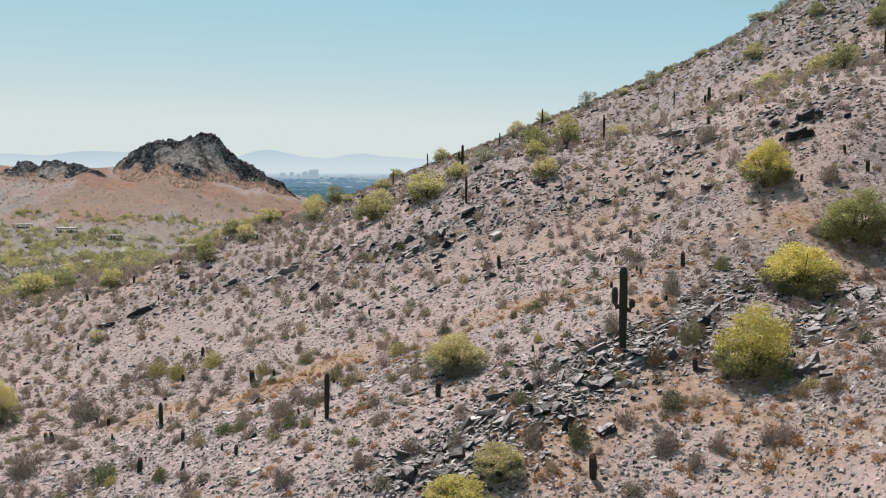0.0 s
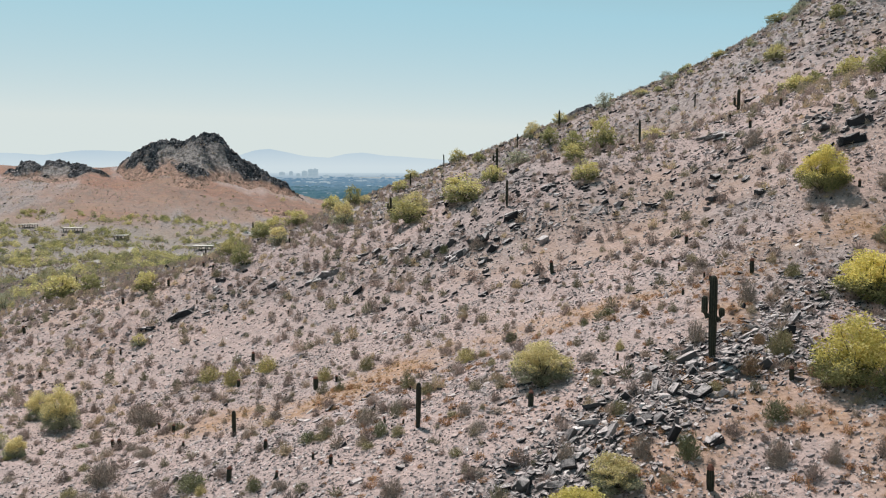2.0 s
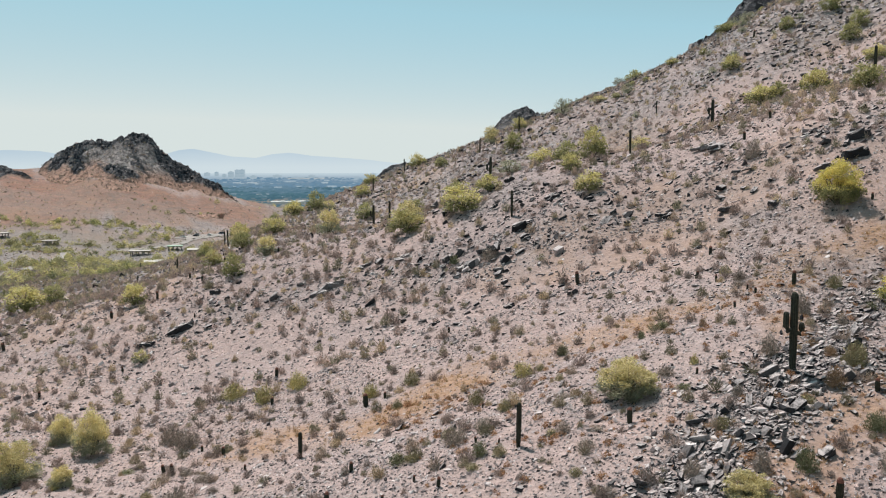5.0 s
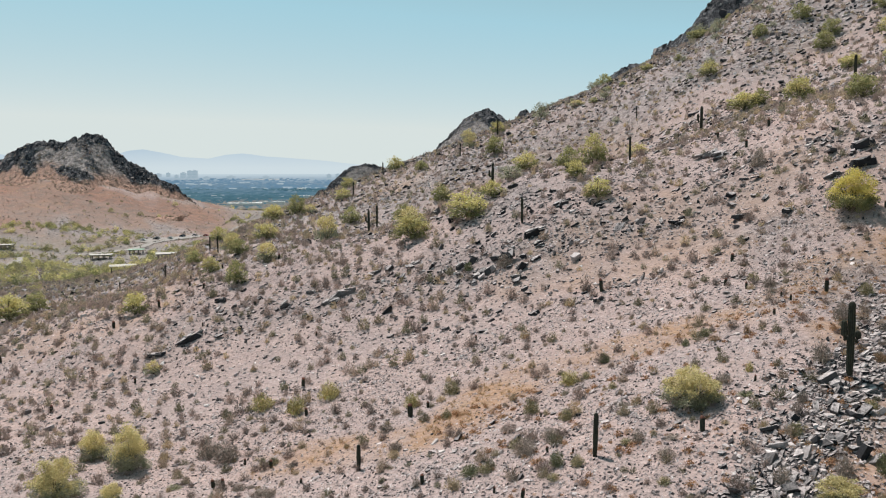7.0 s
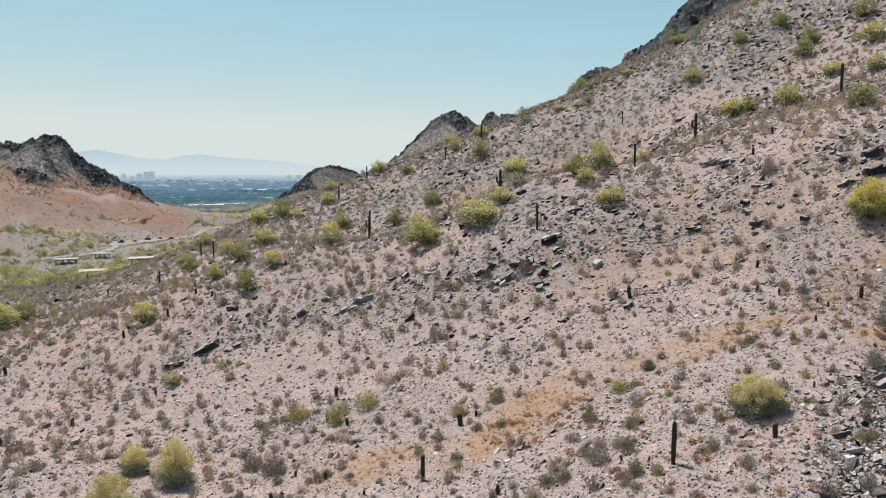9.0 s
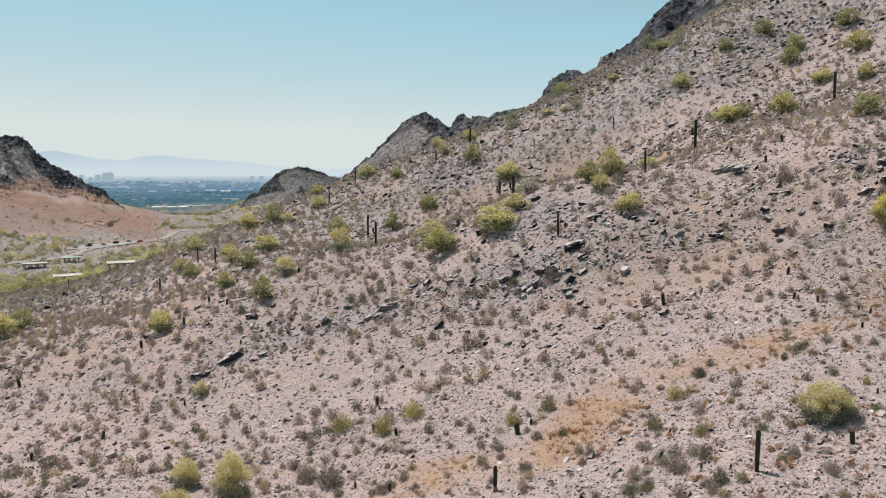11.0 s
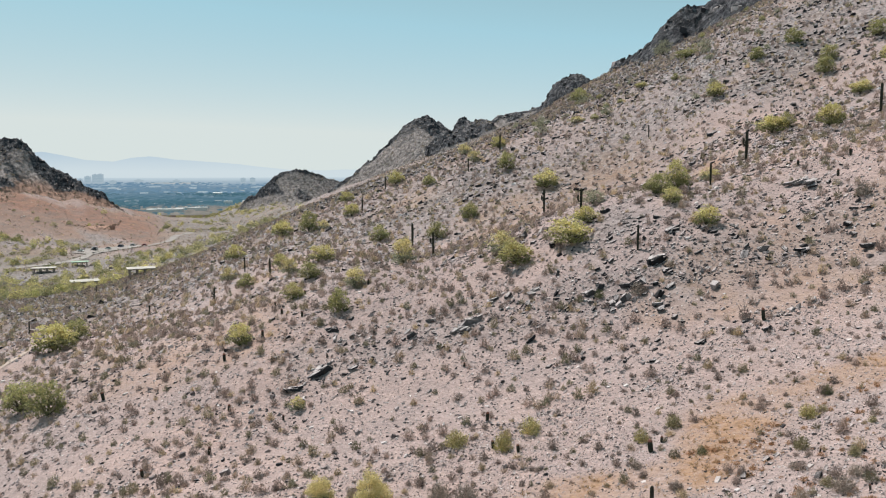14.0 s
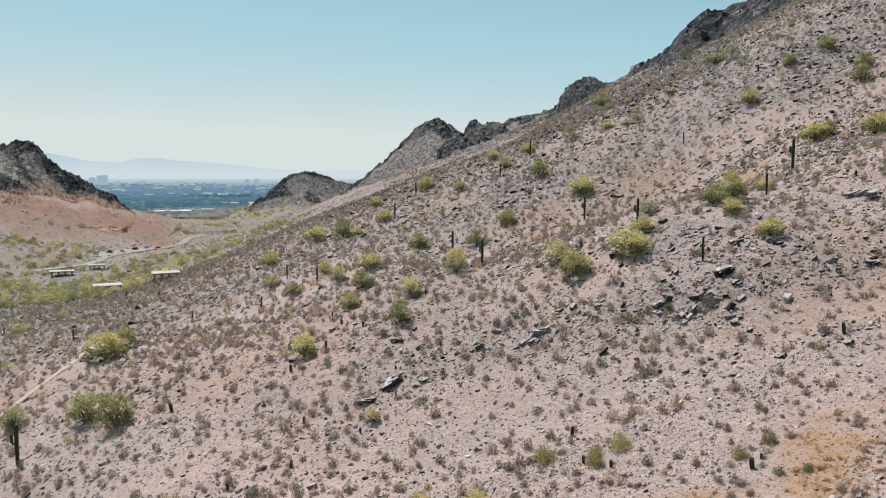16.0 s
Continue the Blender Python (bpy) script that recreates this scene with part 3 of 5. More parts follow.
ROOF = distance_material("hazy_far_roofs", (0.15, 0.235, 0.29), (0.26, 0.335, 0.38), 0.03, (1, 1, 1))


def tower(x, y, w, h):
    base = float(plain(x, y)) + 3
    bm = bmesh.new()
    box(bm, -w / 2, w / 2, -w / 2, w / 2, -2, h)
    box(bm, -w / 5, w / 5, -w / 5, w / 5, h, h + 3)
    ob = new("tower_block")
    ob.location = (x, y, base)
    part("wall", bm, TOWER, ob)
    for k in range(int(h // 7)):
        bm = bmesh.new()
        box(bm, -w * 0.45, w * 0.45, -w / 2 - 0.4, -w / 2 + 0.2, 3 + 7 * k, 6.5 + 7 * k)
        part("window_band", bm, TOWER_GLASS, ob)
    tagged(ob, "pale high-rise tower block in the hazy city", "tower", "city towers")


for x, y, w, h in ((-655, 3774, 24, 34), (-628, 3790, 22, 42), (-603, 3766, 24, 44), (-690, 3800, 16, 22), (-560, 3830, 26, 14), (4, 3695, 22, 27), (46, 3690, 24, 28), (-868, 4300, 26, 18), (-815, 4280, 18, 22), (-480, 4100, 40, 10), (-300, 4000, 30, 12)):
    tower(x, y, w, h)

UNIT_BOX = (np.array([(-1, -1, 0), (1, -1, 0), (1, 1, 0), (-1, 1, 0), (-1, -1, 1), (1, -1, 1), (1, 1, 1), (-1, 1, 1)], float),
            np.array([(4, 5, 6), (4, 6, 7), (0, 1, 5), (0, 5, 4), (1, 2, 6), (1, 6, 5), (2, 3, 7), (2, 7, 6), (3, 0, 4), (3, 4, 7)]))


def city_roofs(n, y0, y1, low, high, material, label):
    y = y0 + (y1 - y0) * rng.random(n) ** 1.2
    x = (rng.random(n) - 0.5) * (y + 300) * 0.9 - 150
    keep = rng.random(n) < 0.5 + 1.6 * fbm(x, y * 0.5, 160, 3)
    x, y = x[keep], y[keep]
    m = len(x)
    v, f, k = spread([UNIT_BOX], x, y, plain(x, y) + 2, low + (high - low) * rng.random(m) ** 2.5, rng.random(m) * 0.2, 0.25 + 0.3 * rng.random(m))
    tagged(soup("far_buildings", v, f, material), label, "buildings", kind="stuff")


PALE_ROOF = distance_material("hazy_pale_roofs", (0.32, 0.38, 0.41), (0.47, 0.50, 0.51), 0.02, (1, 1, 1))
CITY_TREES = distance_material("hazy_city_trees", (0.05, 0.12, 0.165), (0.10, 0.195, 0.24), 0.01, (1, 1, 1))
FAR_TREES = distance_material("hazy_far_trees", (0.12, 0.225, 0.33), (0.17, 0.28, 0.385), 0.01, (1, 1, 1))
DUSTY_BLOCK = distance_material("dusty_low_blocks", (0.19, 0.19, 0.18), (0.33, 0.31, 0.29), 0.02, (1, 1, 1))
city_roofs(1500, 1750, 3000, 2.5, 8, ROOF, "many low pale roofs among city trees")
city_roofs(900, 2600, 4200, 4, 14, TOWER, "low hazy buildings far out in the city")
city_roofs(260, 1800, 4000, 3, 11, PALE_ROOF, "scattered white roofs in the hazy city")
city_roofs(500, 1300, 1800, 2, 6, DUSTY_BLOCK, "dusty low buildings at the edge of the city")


def city_trees(n, y0, y1, low, high, material, label):
    y = y0 + (y1 - y0) * rng.random(n)
    x = (rng.random(n) - 0.5) * (y + 300) * 0.9 - 150
    keep = rng.random(n) < 0.5 + 1.3 * fbm(x + 60, y * 0.4, 140, 3)
    x, y = x[keep], y[keep]
    m = len(x)
    v, f, k = spread([hull_stone(50 + q, 0.8, 12) for q in range(5)], x, y, plain(x, y) + 3, low + (high - low) * rng.random(m), rng.random(m) * 6.28, 0.5 + 0.3 * rng.random(m))
    tagged(soup("city_trees", v, f, material), label, "trees", kind="stuff")


# ---- stones ----
def hull_stone(seed, flat, points=8):
    """An angular slab about 1 across, as verts and triangles."""
    r = np.random.default_rng(seed)
    p = np.array([(a, b, c) for a in (-1, 1) for b in (-1, 1) for c in (-1, 1)], float)
    p = p * (0.45 + 0.55 * r.random((8, 3))) * (0.5, 0.32, 0.5 * flat)
    p[:, 0] += 0.25 * r.normal() * p[:, 1]
    if points > 8:
        more = r.normal(size=(points - 8, 3))
        p = np.concatenate([p, more / np.linalg.norm(more, axis=1)[:, None] * (0.52, 0.36, 0.5 * flat)])
    bm = bmesh.new()
    for q in p:
        bm.verts.new(q)
    bmesh.ops.convex_hull(bm, input=bm.verts)
    bmesh.ops.delete(bm, geom=[w for w in bm.verts if not w.link_faces], context="VERTS")
    bmesh.ops.triangulate(bm, faces=bm.faces)
    bm.verts.index_update()
    out = np.array([w.co[:] for w in bm.verts]), np.array([[w.index for w in t.verts] for t in bm.faces])
    bm.free()
    return out


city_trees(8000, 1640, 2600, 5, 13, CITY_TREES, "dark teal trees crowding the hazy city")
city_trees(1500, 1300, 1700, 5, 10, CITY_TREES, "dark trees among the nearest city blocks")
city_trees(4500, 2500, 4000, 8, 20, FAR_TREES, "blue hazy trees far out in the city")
WHITE_ROOF = plain_material("white_roof_sheet", (0.60, 0.60, 0.58), (0.72, 0.72, 0.70), 0.2)
for x, y, w, d, h in ((-156, 1395, 58, 26, 5), (-100, 1420, 20, 18, 6), (-56, 1708, 18, 20, 6), (-88, 2430, 26, 60, 5), (-20, 1740, 14, 30, 5), (-300, 3800, 230, 40, 4), (-120, 1480, 50, 12, 3)):
    bm = bmesh.new()
    box(bm, -w / 2, w / 2, -d / 2, d / 2, 0, h)
    box(bm, -w * 0.2, -w * 0.1, -d * 0.2, d * 0.1, h, h + 1.5)
    box(bm, w * 0.15, w * 0.22, -d * 0.2, d * 0.1, h, h + 1.2)
    hall = part("warehouse", bm, WHITE_ROOF if y < 3000 else PALE_ROOF)
    hall.location = (x, y, float(plain(x, y)) + 3.5)
    tagged(hall, "long low white-roofed warehouse at the edge of the city", "warehouse", "warehouses")


STONES = [hull_stone(100 + k, (0.18, 0.3, 0.14, 0.45)[k % 4], 10) for k in range(16)]
SMALL = [hull_stone(300 + k, (0.22, 0.35, 0.6)[k % 3]) for k in range(12)]


def chip(seed):
    """A flat sharp flake, about 1 across, open below."""
    r = np.random.default_rng(seed)
    a = np.arange(4) * 1.571 + 0.5 * r.normal(size=4)
    foot = np.stack([0.5 * np.cos(a), 0.36 * np.sin(a), -0.1 + 0.16 * r.random(4)], -1)
    peak = np.array([[0.15 * r.normal(), 0.12 * r.normal(), 0.16 + 0.2 * r.random()]])
    return np.concatenate([foot, peak]), np.array([(0, 1, 4), (1, 2, 4), (2, 3, 4), (3, 0, 4)])


CHIPS = [chip(330 + k) for k in range(16)]
CRAG_ROCK = [hull_stone(360 + k, (0.5, 0.75, 1.0)[k % 3], 11) for k in range(9)]


def crag_blocks():
    """Broken blocks and teeth that stand out of the crags."""
    places = np.concatenate(CRAG_BLOCKS)
    m = len(places)
    size = 1.1 * 4.0 ** (rng.random(m) ** 2)
    v, f, k = spread(CRAG_ROCK, places[:, 0], places[:, 1], places[:, 2] - 0.1 * size, size, rng.random(m) * 6.28, 0.8 + 0.7 * rng.random(m), 0.3 * rng.normal(size=m))
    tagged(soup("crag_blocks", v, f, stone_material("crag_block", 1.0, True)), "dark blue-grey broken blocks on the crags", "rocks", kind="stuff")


crag_blocks()


def in_view(n, y0, y1, west=-0.62, east=0.62):
    """Random places on the hillside between two distances."""
    if y0 < 0:
        west, east = -2.2, 1.2
    y = np.sqrt((y0 + 40) ** 2 + rng.random(n) * ((y1 + 40) ** 2 - (y0 + 40) ** 2)) - 40
    return (west + (east - west) * rng.random(n)) * (y + 40), y


def scatter_stones(name, label, n, y0, y1, low, high, zone_power, templates, base=0.12, material=None):
    x, y = in_view(n, y0, y1)
    keep = rng.random(n) < (base + 0.4 * base * fbm(x, y, 12, 3)) * (1 - 0.8 * grass_zone(x, y)) + zone_power * rubble_zone(x, y) + 0.8 * base * (fbm(x, y, 7, 3) > 0.1)
    x, y = x[keep], y[keep]
    m = len(x)
    size = low * (high / low) ** (rng.random(m) ** 2.6)
    v, f, k = spread(templates, x, y, height(x, y) + 0.06 * size, size, 0.2 + 0.6 * rng.normal(size=m) + 3.14 * (rng.random(m) < 0.5), 0.7 + 0.7 * rng.random(m), 0.35 * rng.normal(size=m) + 0.3)
    tagged(soup(name, v, f, material or STONE), label, "stones", kind="stuff")


scatter_stones("stones", "scattered angular slate stones on pink gravel", 16000, 24, 78, 0.2, 0.7, 0.9, STONES, 0.10)
scatter_stones("stones", "loose stones on the slope below", 26000, -38, 25, 0.12, 0.5, 0.5, CHIPS, 0.4)
scatter_stones("gravel", "small pale mauve stone chips on pink soil", 170000, 24, 80, 0.11, 0.36, 0.4, CHIPS, 0.7)
scatter_stones("gravel", "pale mauve stone chips on the slope", 95000, 76, 150, 0.2, 0.6, 0.4, CHIPS, 0.6)
scatter_stones("stones", "scattered dark and pale slate stones on the slope", 70000, 76, 150, 0.18, 0.9, 0.5, SMALL, 0.09)
scatter_stones("stones", "dark stones strewn over the upper slope", 100000, 145, 360, 0.3, 1.4, 0.5, CHIPS, 0.32, SCREE)
scatter_stones("stones", "dark broken blocks below the ridge cliff", 9000, 150, 345, 0.6, 1.8, 0.9, SMALL, 0.0, DARK_STONE)
scatter_stones("stones", "loose rubble on the far slopes", 15000, 350, 900, 0.7, 2.2, 0.45, SMALL, 0.2)


scatter_stones("gravel", "coarse stone chips and flakes on warm soil", 60000, 20, 52, 0.10, 0.42, 0.4, CHIPS, 0.6)


def ridge_cover(n):
    """Broken rock on the saddles and spurs between the crags."""
    y = rng.uniform(235, 770, n)
    x = rng.uniform(-70, 70, n) + 0.27 * (y - 235) + 25
    keep = rng.random(n) < 0.25 + 0.9 * smooth(fbm(x * 0.8 + 0.4 * y, y, 38, 4), -0.1, 0.3)
    x, y = x[keep], y[keep]
    m = len(x)
    size = 0.6 * 3.6 ** (rng.random(m) ** 2.4)
    v, f, k = spread(SMALL, x, y, height(x, y), size, rng.random(m) * 6.28, 0.9 + 0.8 * rng.random(m), 0.3 * rng.normal(size=m))
    tagged(soup("stones", v, f, DARK_STONE), "dark broken rock along the ridge saddles", "stones", kind="stuff")


ridge_cover(20000)


def dark_streaks(n, y0, y1, low, high):
    """Dark broken slate in streaks that follow the bedding."""
    x, y = in_view(n, y0, y1)
    streak = fbm((x - 0.35 * y) * 0.45, (y + 0.35 * x) * 1.3, 13, 4)
    keep = rng.random(n) < smooth(streak + 0.2 * smooth(x, -10, 30) + 0.22 * smooth(x - 0.1 * y, 28, 60) * smooth(y, 150, 190), 0.03, 0.4) * (1 - grass_zone(x, y)) * (0.15 + 0.85 * smooth(x + 0.1 * y, -20, 12))
    x, y = x[keep], y[keep]
    m = len(x)
    size = low * (high / low) ** (rng.random(m) ** 2)
    v, f, k = spread(STONES if y1 < 100 else SMALL, x, y, height(x, y) + 0.05 * size, size, 0.25 + 0.4 * rng.normal(size=m), 0.7 + 0.7 * rng.random(m), 0.3 * rng.normal(size=m) + 0.35)
    tagged(soup("stones", v, f, DARK_STONE), "dark slate fragments in streaks across the slope", "stones", kind="stuff")


dark_streaks(8000, 28, 80, 0.2, 0.85)
dark_streaks(29000, 78, 170, 0.28, 1.2)
dark_streaks(27000, 165, 360, 0.5, 1.9)


def ledge_rubble(n):
    """Small broken slabs that fill the gaps of the slate ledges."""
    pts = []
    for line, share, wide in ((LEDGE_LINE, 0.6, 1.7), (LEDGE_EAST, 0.25, 1.3), (SPUR_LINE, 0.15, 3.0)):
        s = rng.random(int(n * share)) * (len(line) - 1)
        k = s.astype(int)
        a, c = np.array(line, float)[k], np.array(line, float)[k + 1]
        pts.append(a + (c - a) * (s - k)[:, None] + rng.normal(size=(len(s), 2)) * wide)
    x, y = np.concatenate(pts).T
    m = len(x)
    size = 0.14 * 4.5 ** (rng.random(m) ** 1.6)
    v, f, k = spread(STONES, x, y, height(x, y) + 0.12 * size + 0.1 * rng.random(m) * size, size, rng.random(m) * 6.28, 0.7 + 0.6 * rng.random(m), 0.4 * rng.normal(size=m) + 0.35)
    tagged(soup("rubble", v, f, DARK_STONE), "dark slate rubble between the ledge slabs", "stones", kind="stuff")


ledge_rubble(5200)


def slab_mesh(seed, flat):
    """A weathered slab with chipped, slightly rounded edges, about 1 across."""
    v, f = hull_stone(seed, flat, 13)
    bm = bmesh.new()
    vs = [bm.verts.new(p) for p in v]
    for t in f:
        bm.faces.new([vs[q] for q in t])
    bmesh.ops.dissolve_limit(bm, angle_limit=radians(12), verts=bm.verts, edges=bm.edges)
    bmesh.ops.bevel(bm, geom=list(bm.edges), offset=0.01, segments=1, affect="EDGES", clamp_overlap=True)
    me = bpy.data.meshes.new("slab")
    bm.to_mesh(me)
    bm.free()
    me.materials.append(SLAB)
    return me


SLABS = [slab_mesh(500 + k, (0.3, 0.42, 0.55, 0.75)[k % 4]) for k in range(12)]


def ledge_mesh(seed):
    """A weathered block of slate, split along its bedding into a few slabs, about 1 across."""
    r = np.random.default_rng(seed)
    V, F, base = [], [], 0
    for k in range(5):
        v, f = hull_stone(seed * 7 + k, 0.6 + 0.4 * r.random(), 14)
        a = 0.7 * r.normal()
        v = np.stack([v[:, 0] * math.cos(a) - v[:, 1] * math.sin(a), v[:, 0] * math.sin(a) + v[:, 1] * math.cos(a), v[:, 2] + 0.3 * r.normal() * v[:, 0]], -1)
        v = v * (0.9 - 0.11 * k + 0.15 * r.random())
        v = v + (0.32 * r.normal() * (k > 0), 0.22 * r.normal() * (k > 0), 0.2 + 0.07 * k * r.random())
        V.append(v)
        F.append(f + base)
        base += len(v)
    me = bpy.data.meshes.new("boulder")
    me.from_pydata([tuple(q) for q in np.concatenate(V).tolist()], [], np.concatenate(F).tolist())
    me.shade_flat()
    me.materials.append(SLAB)
    return me


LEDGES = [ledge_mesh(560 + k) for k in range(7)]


def boulder(x, y, w, h):
    r = random.Random(int(x * 37 + y * 11))
    ob = new("boulder", LEDGES[r.randrange(7)])
    w, h = min(w, 3.6), min(h, 1.3)
    ob.location = (x, y, float(height(x, y)) - 0.08 * h)
    ob.scale = (w * 0.85, w * 0.62, max(h, w * 0.34))
    ob.rotation_euler = (r.uniform(-0.15, 0.15), r.uniform(-0.4, -0.1), r.uniform(-0.5, 0.5))
    tagged(ob, "dark angular slate boulder split into slabs on gravel", "boulder", "boulders on the slope")


def outcrop(line, count, width, low, high, seed, label):
    r = random.Random(seed)
    mid = line[len(line) // 2]
    ob = new("rock_outcrop")
    ob.location = (mid[0], mid[1], float(height(*mid)))
    for _ in range(count):
        s = r.random() * (len(line) - 1)
        a, b, f = line[int(s)], line[min(int(s) + 1, len(line) - 1)], s % 1
        x, y = a[0] + (b[0] - a[0]) * f + r.gauss(0, width), a[1] + (b[1] - a[1]) * f + r.gauss(0, width)
        size = low * (high / low) ** (r.random() ** 1.9)
        st = new("stone", SLABS[r.randrange(12)])
        st.parent = ob
        st.location = Vector((x, y, float(height(x, y)) + size * r.uniform(0.1, 0.28))) - ob.location
        st.scale = (size * r.uniform(0.9, 1.35), size * r.uniform(0.7, 1.2), size * r.uniform(0.5, 1.0))
        st.rotation_euler = (r.gauss(0.1, 0.4), r.gauss(-0.45, 0.3), r.gauss(0.25, 0.6))
    tagged(ob, label, "outcrop", "slate outcrops")


# ---- plants ----
def blades(seed, n, width, upright=0.0, droop=0.0):
    """A tuft of thin twigs from one foot, about 1 across and 0.5 high."""
    r = np.random.default_rng(seed)
    d = r.normal(size=(n, 3))
    d[:, 2] = np.abs(d[:, 2]) * 0.9 + upright
    d /= np.linalg.norm(d, axis=1)[:, None]
    tip = d * (0.32 + 0.2 * r.random((n, 1)))
    foot = d * 0.05 * r.random((n, 1)) + r.normal(size=(n, 3)) * (0.06, 0.06, 0.01)
    foot = foot + (tip - foot) * 0.45 * r.random((n, 1))
    foot[:, 2] = np.abs(foot[:, 2])
    side = np.cross(d, r.normal(size=(n, 3)))
    side *= width * (0.5 + r.random((n, 1))) / np.linalg.norm(side, axis=1)[:, None]
    v = np.stack([foot - side, foot + side, tip + side * 0.5, tip - side * 0.3], 1).reshape(-1, 3)
    k = np.arange(n)[:, None] * 4
    return v, np.concatenate([k + (0, 1, 2), k + (0, 2, 3)])


def fuzz(seed, n, length, width):
    """A loose dome of short twigs, about 1 across and 0.5 high."""
    r = np.random.default_rng(seed)
    p = r.normal(size=(n, 3))
    p[:, 2] = np.abs(p[:, 2])
    p *= (r.random((n, 1)) ** 0.45) / np.linalg.norm(p, axis=1)[:, None]
    p *= np.array([0.38, 0.38, 0.44]) * (0.85 + 0.3 * r.random((n, 1)))
    d = p * 1.6 + 0.5 * r.normal(size=(n, 3)) + (0, 0, 0.25)
    d /= np.linalg.norm(d, axis=1)[:, None]
    side = np.cross(d, r.normal(size=(n, 3)))
    side *= width / np.linalg.norm(side, axis=1)[:, None]
    half = length * (0.5 + r.random((n, 1)))
    a, c = p - d * half, p + d * half
    a[:, 2], c[:, 2] = np.maximum(a[:, 2], 0), np.maximum(c[:, 2], 0.02)
    v = np.stack([a - side, a + side, c], 1).reshape(-1, 3)
    return v, np.arange(3 * n).reshape(-1, 3)


SHRUB_NEAR = [fuzz(700 + k, 250, 0.11, 0.013) for k in range(6)] + [blades(710 + k, 80, 0.011) for k in range(2)]
SHRUB_MID = [fuzz(720 + k, 110, 0.10, 0.026) for k in range(6)]
SHRUB_FAR = [fuzz(740 + k, 34, 0.13, 0.05) for k in range(6)]
SHRUB_FINE = [fuzz(750 + k, 18, 0.14, 0.075) for k in range(6)]
GRASS = [blades(760 + k, 26, 0.012, 0.8) for k in range(4)]
SHRUB_TINTS = np.array([(0.36, 0.275, 0.24), (0.40, 0.31, 0.27), (0.31, 0.245, 0.215), (0.27, 0.24, 0.165), (0.36, 0.30, 0.21), (0.46, 0.36, 0.285), (0.54, 0.42, 0.28)])


def even_view(n, y0, y1):
    """Places on the hillside that keep their distance from one another, as desert shrubs do."""
    k = np.arange(n)
    u, v = (0.5 + 0.7548776662 * k) % 1, (0.5 + 0.5698402910 * k) % 1
    gap = 0.35 / math.sqrt(n)
    u, v = np.clip(u + gap * rng.normal(size=n), 0, 1), np.clip(v + gap * rng.normal(size=n), 0, 1)
    west, east = (-2.2, 1.2) if y0 < 0 else (-0.66, 0.66)
    y = np.sqrt((y0 + 40) ** 2 + v * ((y1 + 40) ** 2 - (y0 + 40) ** 2)) - 40
    return (west + (east - west) * u) * (y + 40), y


def scatter_shrubs(name, label, n, y0, y1, low, high, templates, shade=1.0, category="shrubs"):
    x, y = even_view(n, y0, y1)
    keep = rng.random(n) < 0.62 + 0.35 * fbm(x + 11, y, 14, 2)
    keep &= grass_zone(x, y) < 0.75
    x, y = x[keep], y[keep]
    m = len(x)
    size = low + (high - low) * rng.random(m) ** 2.5
    v, f, k = spread(templates, x, y, height(x, y) - 0.03, size, rng.random(m) * 6.28, 1.0 + 0.7 * rng.random(m))
    tint = SHRUB_TINTS[np.minimum((rng.random(m) ** 1.25 * 7).astype(int), 6)] * (0.8 + 0.4 * rng.random((m, 1))) * shade
    tagged(soup(name, v, f, TINT, tint[k]), label, category, kind="stuff")


scatter_shrubs("dry_shrubs", "low grey-brown dry bursage shrubs on gravel", 2600, 24, 80, 0.65, 1.7, SHRUB_NEAR, 0.92)
scatter_shrubs("dry_shrubs", "low grey-brown dry shrubs dotting the slope", 6900, 78, 165, 1.0, 2.2, SHRUB_MID, 1.06)
scatter_shrubs("dry_shrubs", "small grey-olive shrubs on the upper slopes", 12500, 160, 270, 1.0, 2.4, SHRUB_FAR, 1.14)
scatter_shrubs("dry_shrubs", "small grey-olive shrubs high on the slopes", 22000, 265, 430, 1.1, 2.4, SHRUB_FINE, 1.0)
scatter_shrubs("dry_shrubs", "tiny dark shrubs on the far hills", 18000, 420, 1000, 0.8, 2.2, SHRUB_FINE, 1.2)


def hill_scrub(n):
    """Brown scrub on the red hill across the valley and over the valley floor."""
    x, y = rng.uniform(-500, 0, n), rng.uniform(420, 870, n)
    keep = rng.random(n) < (0.4 + 1.1 * fbm(x, y, 30, 3)) * (1 - 0.75 * smooth(red_zone(x, y), 0.3, 0.7))
    x, y = x[keep], y[keep]
    m = len(x)
    size = 0.6 + 2.2 * rng.random(m) ** 2.5
    v, f, k = spread(SHRUB_FINE, x, y, height(x, y) - 0.05, size, rng.random(m) * 6.28, 0.8 + 0.5 * rng.random(m))
    tint = SHRUB_TINTS[rng.integers(2, 6, m)] * (0.9 + 0.4 * rng.random((m, 1)))
    tagged(soup("hill_scrub", v, f, TINT, tint[k]), "sparse brown scrub on the red hill", "shrubs", kind="stuff")


hill_scrub(24000)


